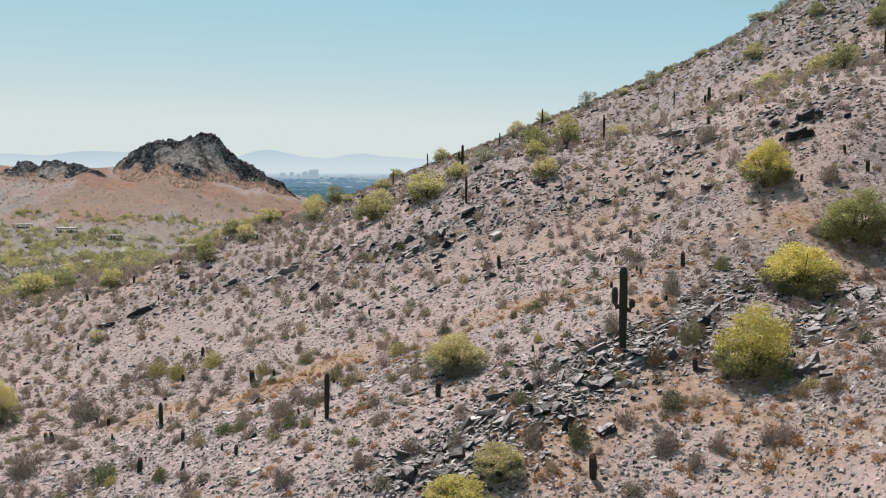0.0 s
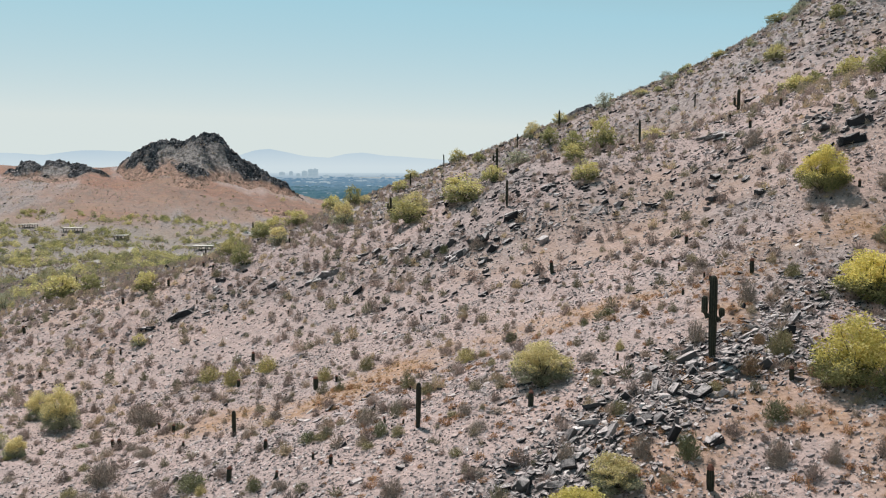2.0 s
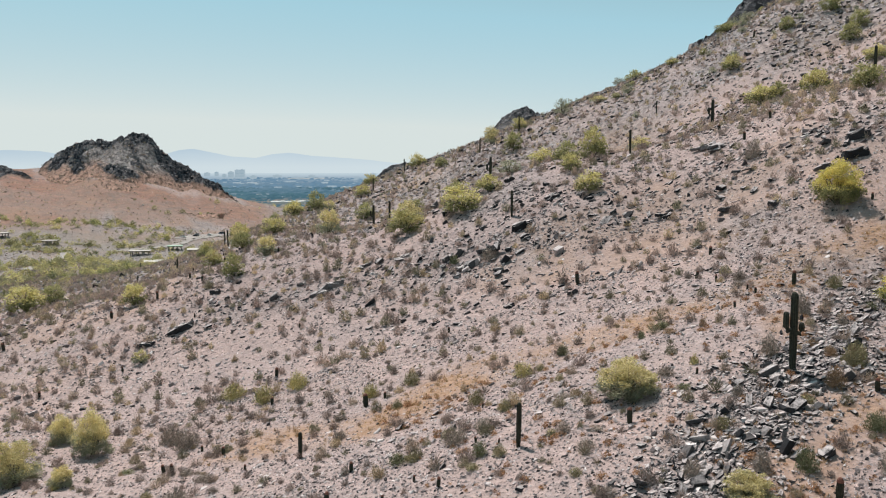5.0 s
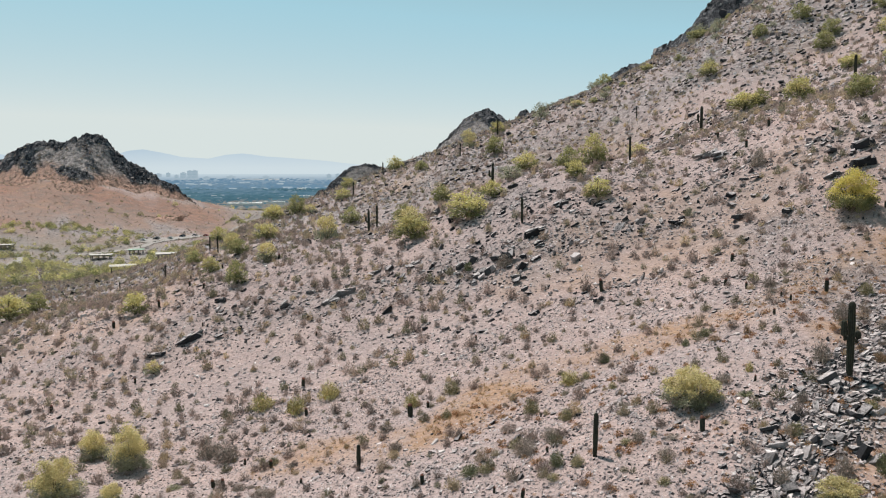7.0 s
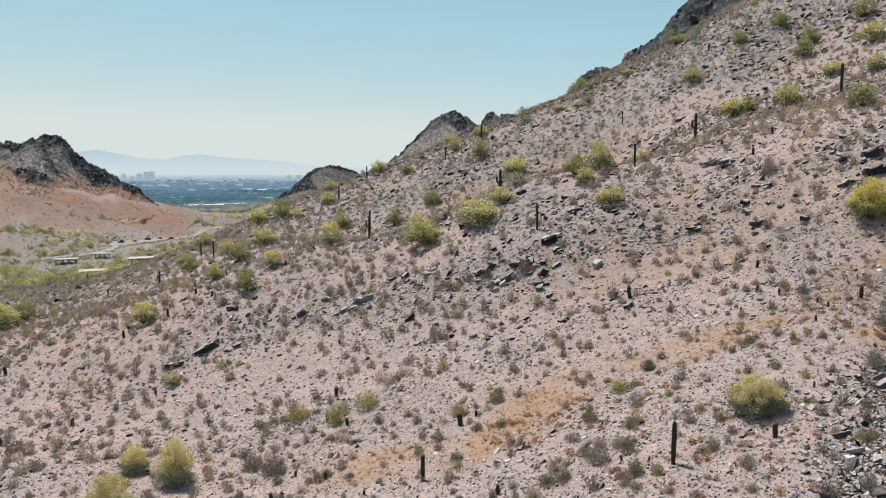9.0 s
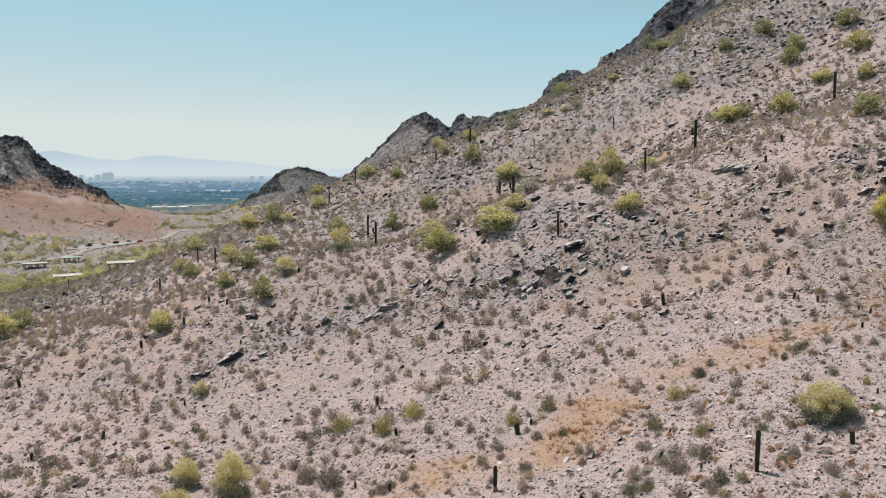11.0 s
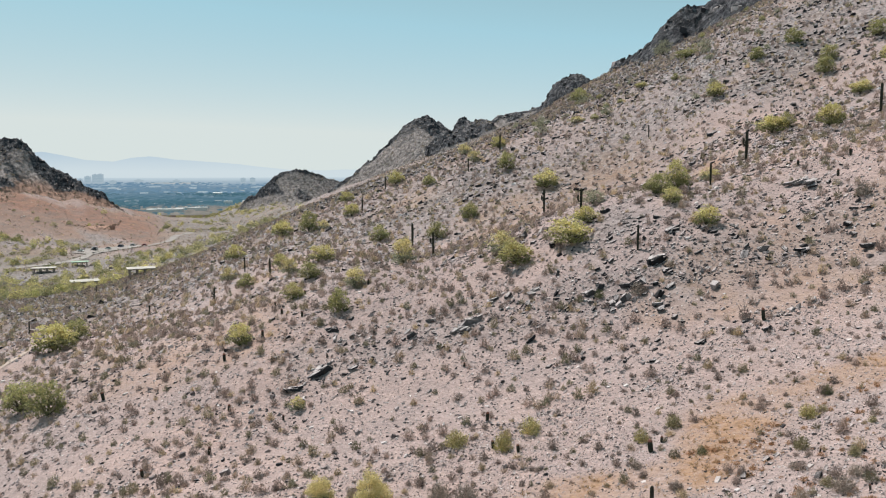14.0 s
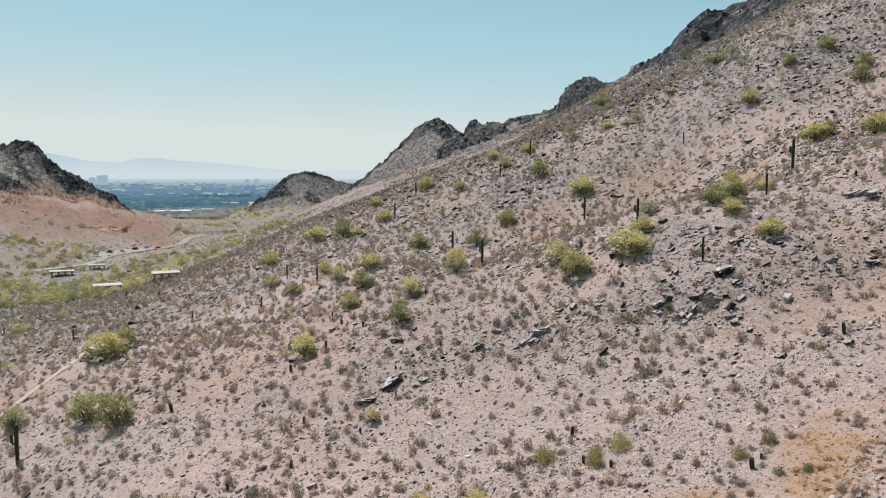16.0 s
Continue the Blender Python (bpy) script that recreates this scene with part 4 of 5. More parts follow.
def ridge_scrub(n):
    """Shrubs on the long slope below the ridge crags."""
    y = rng.uniform(330, 780, n)
    x = rng.uniform(-75, 75, n) + 0.27 * (y - 235) + 20
    keep = rng.random(n) < 0.6 + 0.8 * fbm(x, y, 26, 3)
    x, y = x[keep], y[keep]
    m = len(x)
    v, f, k = spread(SHRUB_FINE, x, y, height(x, y) - 0.05, 0.9 + 2.2 * rng.random(m) ** 2, rng.random(m) * 6.28, 0.8 + 0.5 * rng.random(m))
    tint = SHRUB_TINTS[rng.integers(0, 7, m)] * (0.75 + 0.4 * rng.random((m, 1)))
    tagged(soup("ridge_scrub", v, f, TINT, tint[k]), "grey-brown scrub on the slope below the crags", "shrubs", kind="stuff")


ridge_scrub(11000)
scatter_shrubs("dry_shrubs", "low dry shrubs on the slope below", 1500, -38, 24, 0.5, 1.5, SHRUB_MID)


places = np.concatenate(CRAG_SCRUB)
v, f, k = spread(SHRUB_FINE, places[:, 0], places[:, 1], places[:, 2], 1.2 + 2.6 * rng.random(len(places)) ** 2, rng.random(len(places)) * 6.28)
tint = SHRUB_TINTS[rng.integers(2, 6, len(places))] * (0.55 + 0.5 * rng.random((len(places), 1)))
tagged(soup("crag_scrub", v, f, TINT, tint[k]), "dark shrubs between the rocks of the crags", "shrubs", kind="stuff")


def scatter_grass(n):
    x, y = in_view(n, 26, 80, -0.45, 0.5)
    keep = rng.random(n) < grass_zone(x, y) ** 1.2
    x, y = x[keep], y[keep]
    m = len(x)
    v, f, k = spread(GRASS, x, y, height(x, y) - 0.02, 0.35 + 0.5 * rng.random(m), rng.random(m) * 6.28, 0.7 + 0.6 * rng.random(m))
    tint = np.array([(0.36, 0.235, 0.125)]) + rng.random((m, 1)) * np.array([(0.14, 0.10, 0.06)])
    tagged(soup("dry_grass", v, f, TINT, tint[k]), "tufts of orange-tan dry grass", "grass", kind="stuff")


scatter_grass(9000)


BUSH = [fuzz(800 + k, 1100, 0.055, 0.008) for k in range(5)]
BUSH_TONES = {"o": (0.37, 0.32, 0.18), "k": (0.38, 0.31, 0.26), "d": (0.20, 0.20, 0.11), "s": (0.52, 0.44, 0.20), "r": (0.34, 0.225, 0.14)}
BUSH_WORDS = {"o": "olive-brown desert bush", "k": "grey twiggy leafless bush", "d": "dark green creosote bush", "s": "pale straw-yellow brittlebush", "r": "rusty brown dried-out bush"}
BUSH_MADE = {}


def twig_material(name, tone):
    m, nt, b = shader(name, 0.85)
    var = ramp(nt, island(nt), (0.0, (0.65,)), (1.0, (1.25,)))
    own = ramp(nt, each(nt), (0.0, (0.8,)), (1.0, (1.15,)))
    nt.links.new(mix(nt, 1.0, mix(nt, 1.0, tone, var, "MULTIPLY"), own, "MULTIPLY"), b.inputs["Base Color"])
    return m


def bush(x, y, w, h, tone):
    k = int(abs(x * 11 + y * 5)) % 5
    if (k, tone) not in BUSH_MADE:
        mat = next((me.materials[0] for (_, s), me in BUSH_MADE.items() if s == tone), None) or twig_material("twigs_" + BUSH_WORDS[tone].split()[0], BUSH_TONES[tone])
        me = bpy.data.meshes.new("bush")
        me.from_pydata([tuple(p) for p in BUSH[k][0].tolist()], [], BUSH[k][1].tolist())
        me.shade_flat()
        me.materials.append(mat)
        BUSH_MADE[k, tone] = me
    ob = new("bush", BUSH_MADE[k, tone])
    ob.location = (x, y, float(height(x, y)) - 0.04)
    ob.scale = (w * 1.05, w * 1.05, h * 1.9)
    ob.rotation_euler = (0, 0, (x * 2.3 + y) % 6.28)
    tagged(ob, BUSH_WORDS[tone] + " on stony soil", "bush", "desert bushes")


def near_bushes(n):
    """The larger dry bushes of the lower slope, each by itself."""
    r = random.Random(41)
    for _ in range(n):
        y = math.sqrt(64**2 + r.random() * (104**2 - 64**2)) - 40
        x = r.uniform(-0.5, 0.42) * (y + 40)
        if float(grass_zone(np.array(x), np.array(y))) < 0.6:
            bush(x, y, r.uniform(0.7, 1.7), r.uniform(0.35, 0.9), r.choice("kkkoordrs" if x > 2 else "kkkoodks"))


near_bushes(160)


def scatter_tufts(n):
    """Rust and straw coloured dead tufts on the warm soil of the lower slope."""
    x, y = in_view(n, 26, 62, -0.15, 0.45)
    keep = rng.random(n) < 0.25 + 0.75 * grass_zone(x, y)
    x, y = x[keep], y[keep]
    m = len(x)
    v, f, k = spread(SHRUB_MID, x, y, height(x, y) - 0.03, 0.4 + 0.7 * rng.random(m) ** 2, rng.random(m) * 6.28, 0.6 + 0.4 * rng.random(m))
    tint = np.array([(0.36, 0.19, 0.10)]) + rng.random((m, 1)) * np.array([(0.16, 0.13, 0.09)])
    tagged(soup("dry_tufts", v, f, TINT, tint[k]), "rust and straw coloured dead tufts on warm soil", "grass", kind="stuff")


scatter_tufts(3000)


def limb(bm, start, path, r0, r1):
    """A tapered limb along a path of points, grown from the ring of verts start."""
    sides, lo = len(start), start
    for k, p in enumerate(path):
        d = (path[min(k + 1, len(path) - 1)] - path[max(k - 1, 0)]).normalized()
        a = (Vector((1, 0, 0)) - d * d.x).normalized()
        b = d.cross(a)
        rad = r0 + (r1 - r0) * (k + 1) / len(path)
        hi = [bm.verts.new(p + rad * (a * math.cos(6.283 * q / sides) + b * math.sin(6.283 * q / sides))) for q in range(sides)]
        for q in range(sides):
            bm.faces.new((lo[q], lo[(q + 1) % sides], hi[(q + 1) % sides], hi[q]))
        lo = hi
    bm.faces.new(lo)


def tree_shape(seed, leaves, size):
    """Limbs and leaf clumps of a domed shrubby tree, 1 wide and 1 high: limb mesh, outer and inner leaf arrays."""
    r = np.random.default_rng(seed)
    clumps = []
    for k in range(34):
        rr = 0.42 * math.sqrt((k + 0.3 + 0.5 * r.random()) / 34)
        a = 2.4 * k + 0.5 * r.normal()
        top = 0.86 * math.sqrt(max(0.05, 1 - (rr / 0.47) ** 2))
        z = top * (0.92 + 0.14 * r.normal()) - 0.04
        clumps.append((rr * math.cos(a), rr * math.sin(a), min(max(z, 0.16), 0.88), 0.055 + 0.085 * r.random() ** 1.5))
    for k in range(22):
        a, rr = 6.283 * (k + r.random()) / 22, 0.22 + 0.20 * r.random()
        clumps.append((rr * math.cos(a), rr * math.sin(a), 0.08 + 0.26 * r.random(), 0.075 + 0.05 * r.random()))
    for k in range(10):
        a, rr = 6.283 * r.random(), 0.24 * math.sqrt(r.random())
        clumps.append((rr * math.cos(a), rr * math.sin(a), 0.22 + 0.4 * r.random(), 0.09 + 0.05 * r.random()))
    bm = bmesh.new()
    foot = [bm.verts.new((0.03 * math.cos(6.283 * q / 5), 0.03 * math.sin(6.283 * q / 5), -0.05)) for q in range(5)]
    for cx, cy, cz, cr in clumps[:34:3]:
        bend = Vector((cx * 0.45 + 0.03 * r.normal(), cy * 0.45 + 0.03 * r.normal(), cz * 0.45))
        limb(bm, foot, [bend * 0.4, bend, Vector((cx, cy, cz))], 0.018, 0.004)
    me = bpy.data.meshes.new("trunk")
    bm.to_mesh(me)
    bm.free()
    me.materials.append(BARK)
    cl = np.array(clumps)
    which = r.choice(len(cl), leaves, p=cl[:, 3] ** 2 / (cl[:, 3] ** 2).sum())
    d = r.normal(size=(leaves, 3))
    d /= np.linalg.norm(d, axis=1)[:, None]
    far = r.random((leaves, 1)) ** 0.4 * (1 + 0.5 * r.random((leaves, 1)) ** 3)
    p = cl[which, :3] + d * far * cl[which, 3:4] * (1.1, 1.1, 1.0)
    p[:, 2] = np.abs(p[:, 2]) + 0.01
    u = r.normal(size=(leaves, 3))
    u /= np.linalg.norm(u, axis=1)[:, None]
    w = np.cross(u, r.normal(size=(leaves, 3)))
    w /= np.linalg.norm(w, axis=1)[:, None]
    s = size * (0.6 + 0.8 * r.random((leaves, 1)))
    v = np.stack([p - u * s, p + w * s * 0.55, p + u * s, p - w * s * 0.55], 1)
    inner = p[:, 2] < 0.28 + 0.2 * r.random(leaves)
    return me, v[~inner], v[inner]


def leaf_mesh(name, quads, material):
    me = bpy.data.meshes.new(name)
    n = len(quads)
    me.vertices.add(4 * n)
    me.vertices.foreach_set("co", quads.astype(np.float32).ravel())
    me.loops.add(4 * n)
    me.loops.foreach_set("vertex_index", np.arange(4 * n, dtype=np.int32))
    me.polygons.add(n)
    me.polygons.foreach_set("loop_start", np.arange(n, dtype=np.int32) * 4)
    me.update(calc_edges=True)
    me.shade_flat()
    me.materials.append(material)
    return me


FULL = [tree_shape(900 + k, 15000, 0.0155) for k in range(4)]
LIGHT = [tree_shape(950 + k, 2000, 0.031) for k in range(4)]
MADE = {}
TREE_LABELS = {
    "y": "shrubby palo verde tree covered in yellow bloom",
    "p": "sparse palo verde shrub in pale yellow bloom",
    "g": "dense olive-green palo verde shrub on the slope",
    "t": "grey-green sage-coloured desert shrub on the slope",
}


def palo_verde(x, y, w, h, tone):
    near = y < 85
    k = int(abs(x * 7 + y * 3)) % 4
    key = (near, k, tone)
    if key not in MADE:
        limbs, outer, inner = (FULL if near else LIGHT)[k]
        if tone == "t":
            outer, inner = outer[::2], inner[::2]
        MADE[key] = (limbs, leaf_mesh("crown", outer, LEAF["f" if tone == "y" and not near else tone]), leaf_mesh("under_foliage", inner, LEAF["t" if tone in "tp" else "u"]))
    ob = new("palo_verde")
    ob.location = (x, y, float(height(x, y)) - 0.05)
    ob.scale = (w, w, h)
    ob.rotation_euler = (0, 0, (x * 1.7 + y) % 6.28)
    for name, me in zip(("trunk", "crown", "under_foliage"), MADE[key]):
        new(name, me).parent = ob
    tagged(ob, TREE_LABELS[tone], "tree", "palo verde trees")


def ribbed(bm, foot, path, radii, ribs):
    """A ribbed cactus stem along a path of points."""
    sides = ribs * 2
    rings = []
    for k, (p, rad) in enumerate(zip(path, radii)):
        d = (path[min(k + 1, len(path) - 1)] - path[max(k - 1, 0)]).normalized()
        a = d.orthogonal().normalized() if abs(d.z) < 0.9 else Vector((1, 0, 0))
        b = d.cross(a)
        a = b.cross(d)
        rings.append([bm.verts.new(p + rad * (1.0 if q % 2 else 0.84) * (a * math.cos(6.283 * q / sides) + b * math.sin(6.283 * q / sides))) for q in range(sides)])
    for lo, hi in zip(rings, rings[1:]):
        for q in range(sides):
            bm.faces.new((lo[q], lo[(q + 1) % sides], hi[(q + 1) % sides], hi[q]))
    bm.faces.new(rings[-1])


def column(h, r):
    zs = [-0.15, 0.2, h * 0.25, h * 0.5, h * 0.75, h - r * 1.2, h - r * 0.5, h - r * 0.12, h]
    rs = [r * 0.8, r * 0.85, r * 0.95, r * 1.05, r, r * 0.95, r * 0.75, r * 0.4, r * 0.08]
    return zs, rs


def saguaro(x, y, h, arms):
    rnd = random.Random(int(x * 13 + y * 7))
    r = max(0.15, h * 0.046)
    zs, rs = column(h, r)
    tip = Vector((rnd.uniform(-0.02, 0.02) * h, rnd.uniform(-0.02, 0.02) * h, 0))
    bm = bmesh.new()
    ribbed(bm, 0, [Vector((0, 0, z)) + tip * (z / h) for z in zs], rs, 12)
    place = (x, y, float(height(x, y)))
    if not arms:
        ob = part("saguaro", bm, CACTUS)
        ob.location = place
        tagged(ob, "dark green ribbed saguaro column without arms", "cactus", "saguaro cacti")
        return
    ob = new("saguaro")
    ob.location = place
    part("stem", bm, CACTUS, ob)
    for k in range(arms):
        side = 1 if k else -1
        at, out, up = h * (0.50 if k else 0.54), r * (2.1 if k else 2.3), h * (0.12 if k else 0.22)
        z = [Vector((side * r * 0.6, 0, at)), Vector((side * out * 0.8, 0, at - 0.02 * h)), Vector((side * out, 0, at + 0.03 * h)), Vector((side * out, 0, at + up * 0.6)), Vector((side * out, 0, at + up - r * 0.5)), Vector((side * out, 0, at + up - r * 0.1)), Vector((side * out, 0, at + up))]
        bm = bmesh.new()
        ribbed(bm, 0, z, [r * 0.6, r * 0.75, r * 0.8, r * 0.8, r * 0.7, r * 0.4, r * 0.06], 9)
        part("arm", bm, CACTUS, ob)
    tagged(ob, "dark green ribbed saguaro with short upturned arms" if arms > 1 else "dark green ribbed saguaro with one short arm", "cactus", "saguaro cacti")


def barrel_master():
    ob = new("barrel_cactus")
    bm = bmesh.new()
    zs = (-0.1, 0.08, 0.3, 0.55, 0.78, 0.9)
    ribbed(bm, 0, [Vector((0.03 * z, 0, z)) for z in zs], [0.14, 0.17, 0.185, 0.185, 0.165, 0.13], 11)
    part("body", bm, CACTUS, ob)
    bm = bmesh.new()
    ribbed(bm, 0, [Vector((0.03 * z, 0, z)) for z in (0.80, 0.90, 0.97, 1.0)], [0.18, 0.15, 0.085, 0.02], 11)
    part("spine_cap", bm, SPINES, ob, "rusty red spine cap")
    return tagged(ob, "stubby barrel cactus with a rusty red spiny top", "cactus", "barrel cacti")


BARRELS = []


def barrel(x, y, h):
    r = random.Random(int(x * 17 + y * 5))
    wide = h * r.uniform(0.85, 1.1) if h < 1.2 else h * 0.75
    m = Matrix.LocRotScale((x, y, float(height(x, y))), Euler((r.gauss(0, 0.07), r.gauss(0, 0.07), r.random() * 6)), (wide, wide, h))
    if BARRELS:
        BARRELS.append(copy_thing(BARRELS[0], m))
    else:
        BARRELS.append(barrel_master())
        BARRELS[0].matrix_basis = m
        return
    BARRELS[-1].matrix_basis = m


# valley woods
WOOD = []
for k in range(5):
    q = np.concatenate(tree_shape(980 + k, 150, 0.105)[1:])[:, :3]
    WOOD.append((q.reshape(-1, 3), np.arange(3 * len(q)).reshape(-1, 3)))


def valley_woods(n, label, y0, y1, low, high):
    x, y = in_view(n, y0, y1, -0.62, 0.12)
    z = height(x, y)
    keep = rng.random(n) < valley_zone(x, y, z, 0.0) * (0.12 + 0.9 * fbm(x, y + 60, 40, 3))
    keep &= (near_line(x, y, ROAD, 14) < 0.2) & (near_line(x, y, TRAIL, 4) < 0.3)
    x, y, z = x[keep], y[keep], z[keep]
    m = len(x)
    v, f, k = spread(WOOD, x, y, z - 0.1, low + (high - low) * rng.random(m) ** 1.5, rng.random(m) * 6.28, 0.6 + 0.3 * rng.random(m))
    a, b = rng.random((m, 1)) ** 1.4, rng.random((m, 1))
    tint = (np.array([[0.38, 0.355, 0.21]]) * (1 - a) + np.array([[0.72, 0.63, 0.28]]) * a) * (0.65 + 0.5 * b)
    tint[rng.random(m) < 0.2] *= (0.55, 0.62, 0.55)
    tagged(soup("valley_trees", v, f, WOOD_LEAF, tint[k]), label, "trees", kind="stuff")


ROAD = [(-175, 515), (-150, 540), (-140, 590), (-125, 630), (-105, 668), (-85, 760)]
WOOD_LEAF = tint_material("valley_leaves", 0.75, 1.25, 0.4)
valley_woods(4200, "yellow-green palo verde scrub on the valley floor", 150, 330, 1.4, 5.0)


def shelter_woods(n):
    """Scrub and small trees between the picnic shelters."""
    x, y = rng.uniform(-340, -100, n), rng.uniform(330, 640, n)
    keep = rng.random(n) < 0.3 + 1.2 * fbm(x, y, 30, 3)
    keep &= (near_line(x, y, ROAD, 16) < 0.1) & (x + 0.8 * y < 340)
    for sx, sy in ((-111, 365), (-85, 332), (-152, 485), (-137.5, 509), (-260.5, 547), (-298, 560), (-221, 531)):
        keep &= np.hypot(x - sx, (y - sy + 9) * 0.6) > 9
    x, y = x[keep], y[keep]
    m = len(x)
    v, f, k = spread(WOOD, x, y, height(x, y) - 0.1, 2.0 + 4.5 * rng.random(m) ** 1.5, rng.random(m) * 6.28, 0.55 + 0.3 * rng.random(m))
    a, b = rng.random((m, 1)) ** 1.2, rng.random((m, 1))
    tint = (np.array([[0.36, 0.34, 0.20]]) * (1 - a) + np.array([[0.68, 0.60, 0.26]]) * a) * (0.75 + 0.4 * b)
    tint[rng.random(m) < 0.2] *= (0.55, 0.62, 0.55)
    tagged(soup("valley_trees", v, f, WOOD_LEAF, tint[k]), "yellow-green scrub between the picnic shelters", "trees", kind="stuff")


shelter_woods(3600)
valley_woods(20000, "dense yellow-green scrub along the valley floor", 330, 1300, 2.2, 7.0)


def ribbon(name, line, width, lift, material, label, category):
    """A strip that follows the ground along a line."""
    pts = []
    for (ax, ay), (bx, by) in zip(line, line[1:]):
        steps = max(2, int(math.hypot(bx - ax, by - ay) / 1.5))
        pts += [(ax + (bx - ax) * q / steps, ay + (by - ay) * q / steps) for q in range(steps)]
    pts = np.array(pts + [line[-1]], float)
    for _ in range(30):
        pts[1:-1] = 0.5 * pts[1:-1] + 0.25 * (pts[:-2] + pts[2:])
    d = np.gradient(pts, axis=0)
    d /= np.linalg.norm(d, axis=1)[:, None]
    across = np.linspace(-0.5, 0.5, 7) * width
    edge = 1 + 0.1 * fbm(np.arange(len(pts)) * 1.0, np.arange(len(pts)) * 0.0, 6, 3)
    xs = pts[:, :1] - d[:, 1:] * across * edge[:, None]
    ys = pts[:, 1:] + d[:, :1] * across * edge[:, None]
    return tagged(sheet(name, xs, ys, height(xs, ys) + lift, material), label, category, kind="structure")


PATH_DUST = plain_material("pale_trail_dust", (0.40, 0.32, 0.27), (0.50, 0.40, 0.34), 1.2)
TARMAC = plain_material("worn_grey_tarmac", (0.26, 0.235, 0.215), (0.36, 0.325, 0.30), 0.4)
ribbon("trail", TRAIL, 1.3, 0.12, PATH_DUST, "pale dusty footpath winding through scrub", "trail")
ribbon("road", ROAD, 6, 0.4, TARMAC, "worn grey road along the valley floor", "road")
ribbon("road", [(-200, 500), (-190, 455), (-184, 400)], 6, 0.4, TARMAC, "narrow grey drive through valley scrub", "road")
ribbon("car_park", [(-150, 580), (-130, 612), (-114, 645)], 15, 0.5, TARMAC, "grey tarmac car park beside the valley road", "car park")

CAR_GLASS = plain_material("tinted_car_glass", (0.02, 0.025, 0.03), (0.04, 0.045, 0.05), 1.0, 0.15)
TYRE = plain_material("black_tyre", (0.015, 0.015, 0.015), (0.03, 0.03, 0.03), 4.0)


def car(x, y, turn, tone, word):
    ob = new("car")
    ob.location = (x, y, float(height(x, y)) + 0.5)
    ob.rotation_euler = (0, 0, radians(turn))
    paint = plain_material(word + "_car_paint", tone, tuple(1.15 * q for q in tone), 1.0, 0.3)
    bm = bmesh.new()
    box(bm, -2.2, 2.2, -0.9, 0.9, 0.3, 0.95)
    bmesh.ops.bevel(bm, geom=list(bm.edges), offset=0.15, segments=2, affect="EDGES")
    part("body", bm, paint, ob)
    bm = bmesh.new()
    box(bm, -1.5, 1.1, -0.8, 0.8, 0.9, 1.5)
    for w in bm.verts:
        if w.co.z > 1.2:
            w.co.x, w.co.y = w.co.x * 0.72, w.co.y * 0.85
    part("windows", bm, CAR_GLASS, ob)
    bm = bmesh.new()
    box(bm, -1.05, 0.78, -0.68, 0.68, 1.5, 1.56)
    part("roof", bm, paint, ob)
    for px in (-1.35, 1.35):
        for py in (-0.85, 0.85):
            bm = bmesh.new()
            bmesh.ops.create_cone(bm, cap_ends=True, segments=14, radius1=0.33, radius2=0.33, depth=0.22, matrix=Matrix.Translation((px, py, 0.33)) @ Matrix.Rotation(radians(90), 4, "X"))
            part("wheel", bm, TYRE, ob)
    tagged(ob, word + " car parked on the valley car park", "car", "parked cars")


for k, (word, tone) in enumerate((("white", (0.75, 0.75, 0.73)), ("black", (0.03, 0.03, 0.035)), ("silver", (0.5, 0.5, 0.5)), ("white", (0.75, 0.75, 0.73)), ("dark blue", (0.04, 0.06, 0.12)), ("black", (0.03, 0.03, 0.035)), ("silver", (0.5, 0.5, 0.5)), ("red", (0.3, 0.04, 0.03)))):
    f = (k + 0.5) / 8
    car(-152 + 37 * f + 3 * math.sin(k * 2.1), 581 + 64 * f, 150 + 8 * math.sin(k), tone, word)

ROOF_PALE = plain_material("pale_ramada_roof", (0.42, 0.39, 0.35), (0.54, 0.50, 0.45), 0.5)
ROOF_EDGE = plain_material("dark_ramada_fascia", (0.13, 0.10, 0.08), (0.19, 0.15, 0.12), 1.0)
POST = plain_material("stone_ramada_post", (0.20, 0.17, 0.15), (0.30, 0.26, 0.23), 2.0)


def ramada(x, y, w, d, turn, roof=None):
    ob = new("ramada")
    ob.location = (x, y, float(height(x, y)))
    ob.rotation_euler = (0, 0, radians(turn))
    for px in np.linspace(-w * 0.42, w * 0.42, 4):
        for py in (-d * 0.38, d * 0.38):
            bm = bmesh.new()
            box(bm, px - 0.25, px + 0.25, py - 0.25, py + 0.25, -1.5, 2.5)
            part("post", bm, POST, ob)
    bm = bmesh.new()
    box(bm, -w / 2, w / 2, -d / 2, d / 2, 2.5, 2.8)
    part("fascia", bm, ROOF_EDGE, ob)
    bm = bmesh.new()
    box(bm, -w / 2 - 0.2, w / 2 + 0.2, -d / 2 - 0.2, d / 2 + 0.2, 2.8, 3.0)
    part("roof", bm, roof or ROOF_PALE, ob)
    bm = bmesh.new()
    box(bm, -w * 0.3, w * 0.3, -0.4, 0.4, 0.2, 0.8)
    part("picnic_table", bm, POST, ob)
    tagged(ob, "open picnic ramada with a flat pale roof on posts", "shelter", "picnic ramadas")


GREEN_ROOF = plain_material("green_ramada_roof", (0.28, 0.40, 0.30), (0.36, 0.48, 0.38), 0.5)
for x, y, w, d, turn in ((-111, 365, 11, 8, 15), (-85, 332, 10, 7, 10), (-152, 485, 12, 7, 5)):
    ramada(x, y, w, d, turn)
ramada(-137.5, 509, 9, 6, 10, GREEN_ROOF)
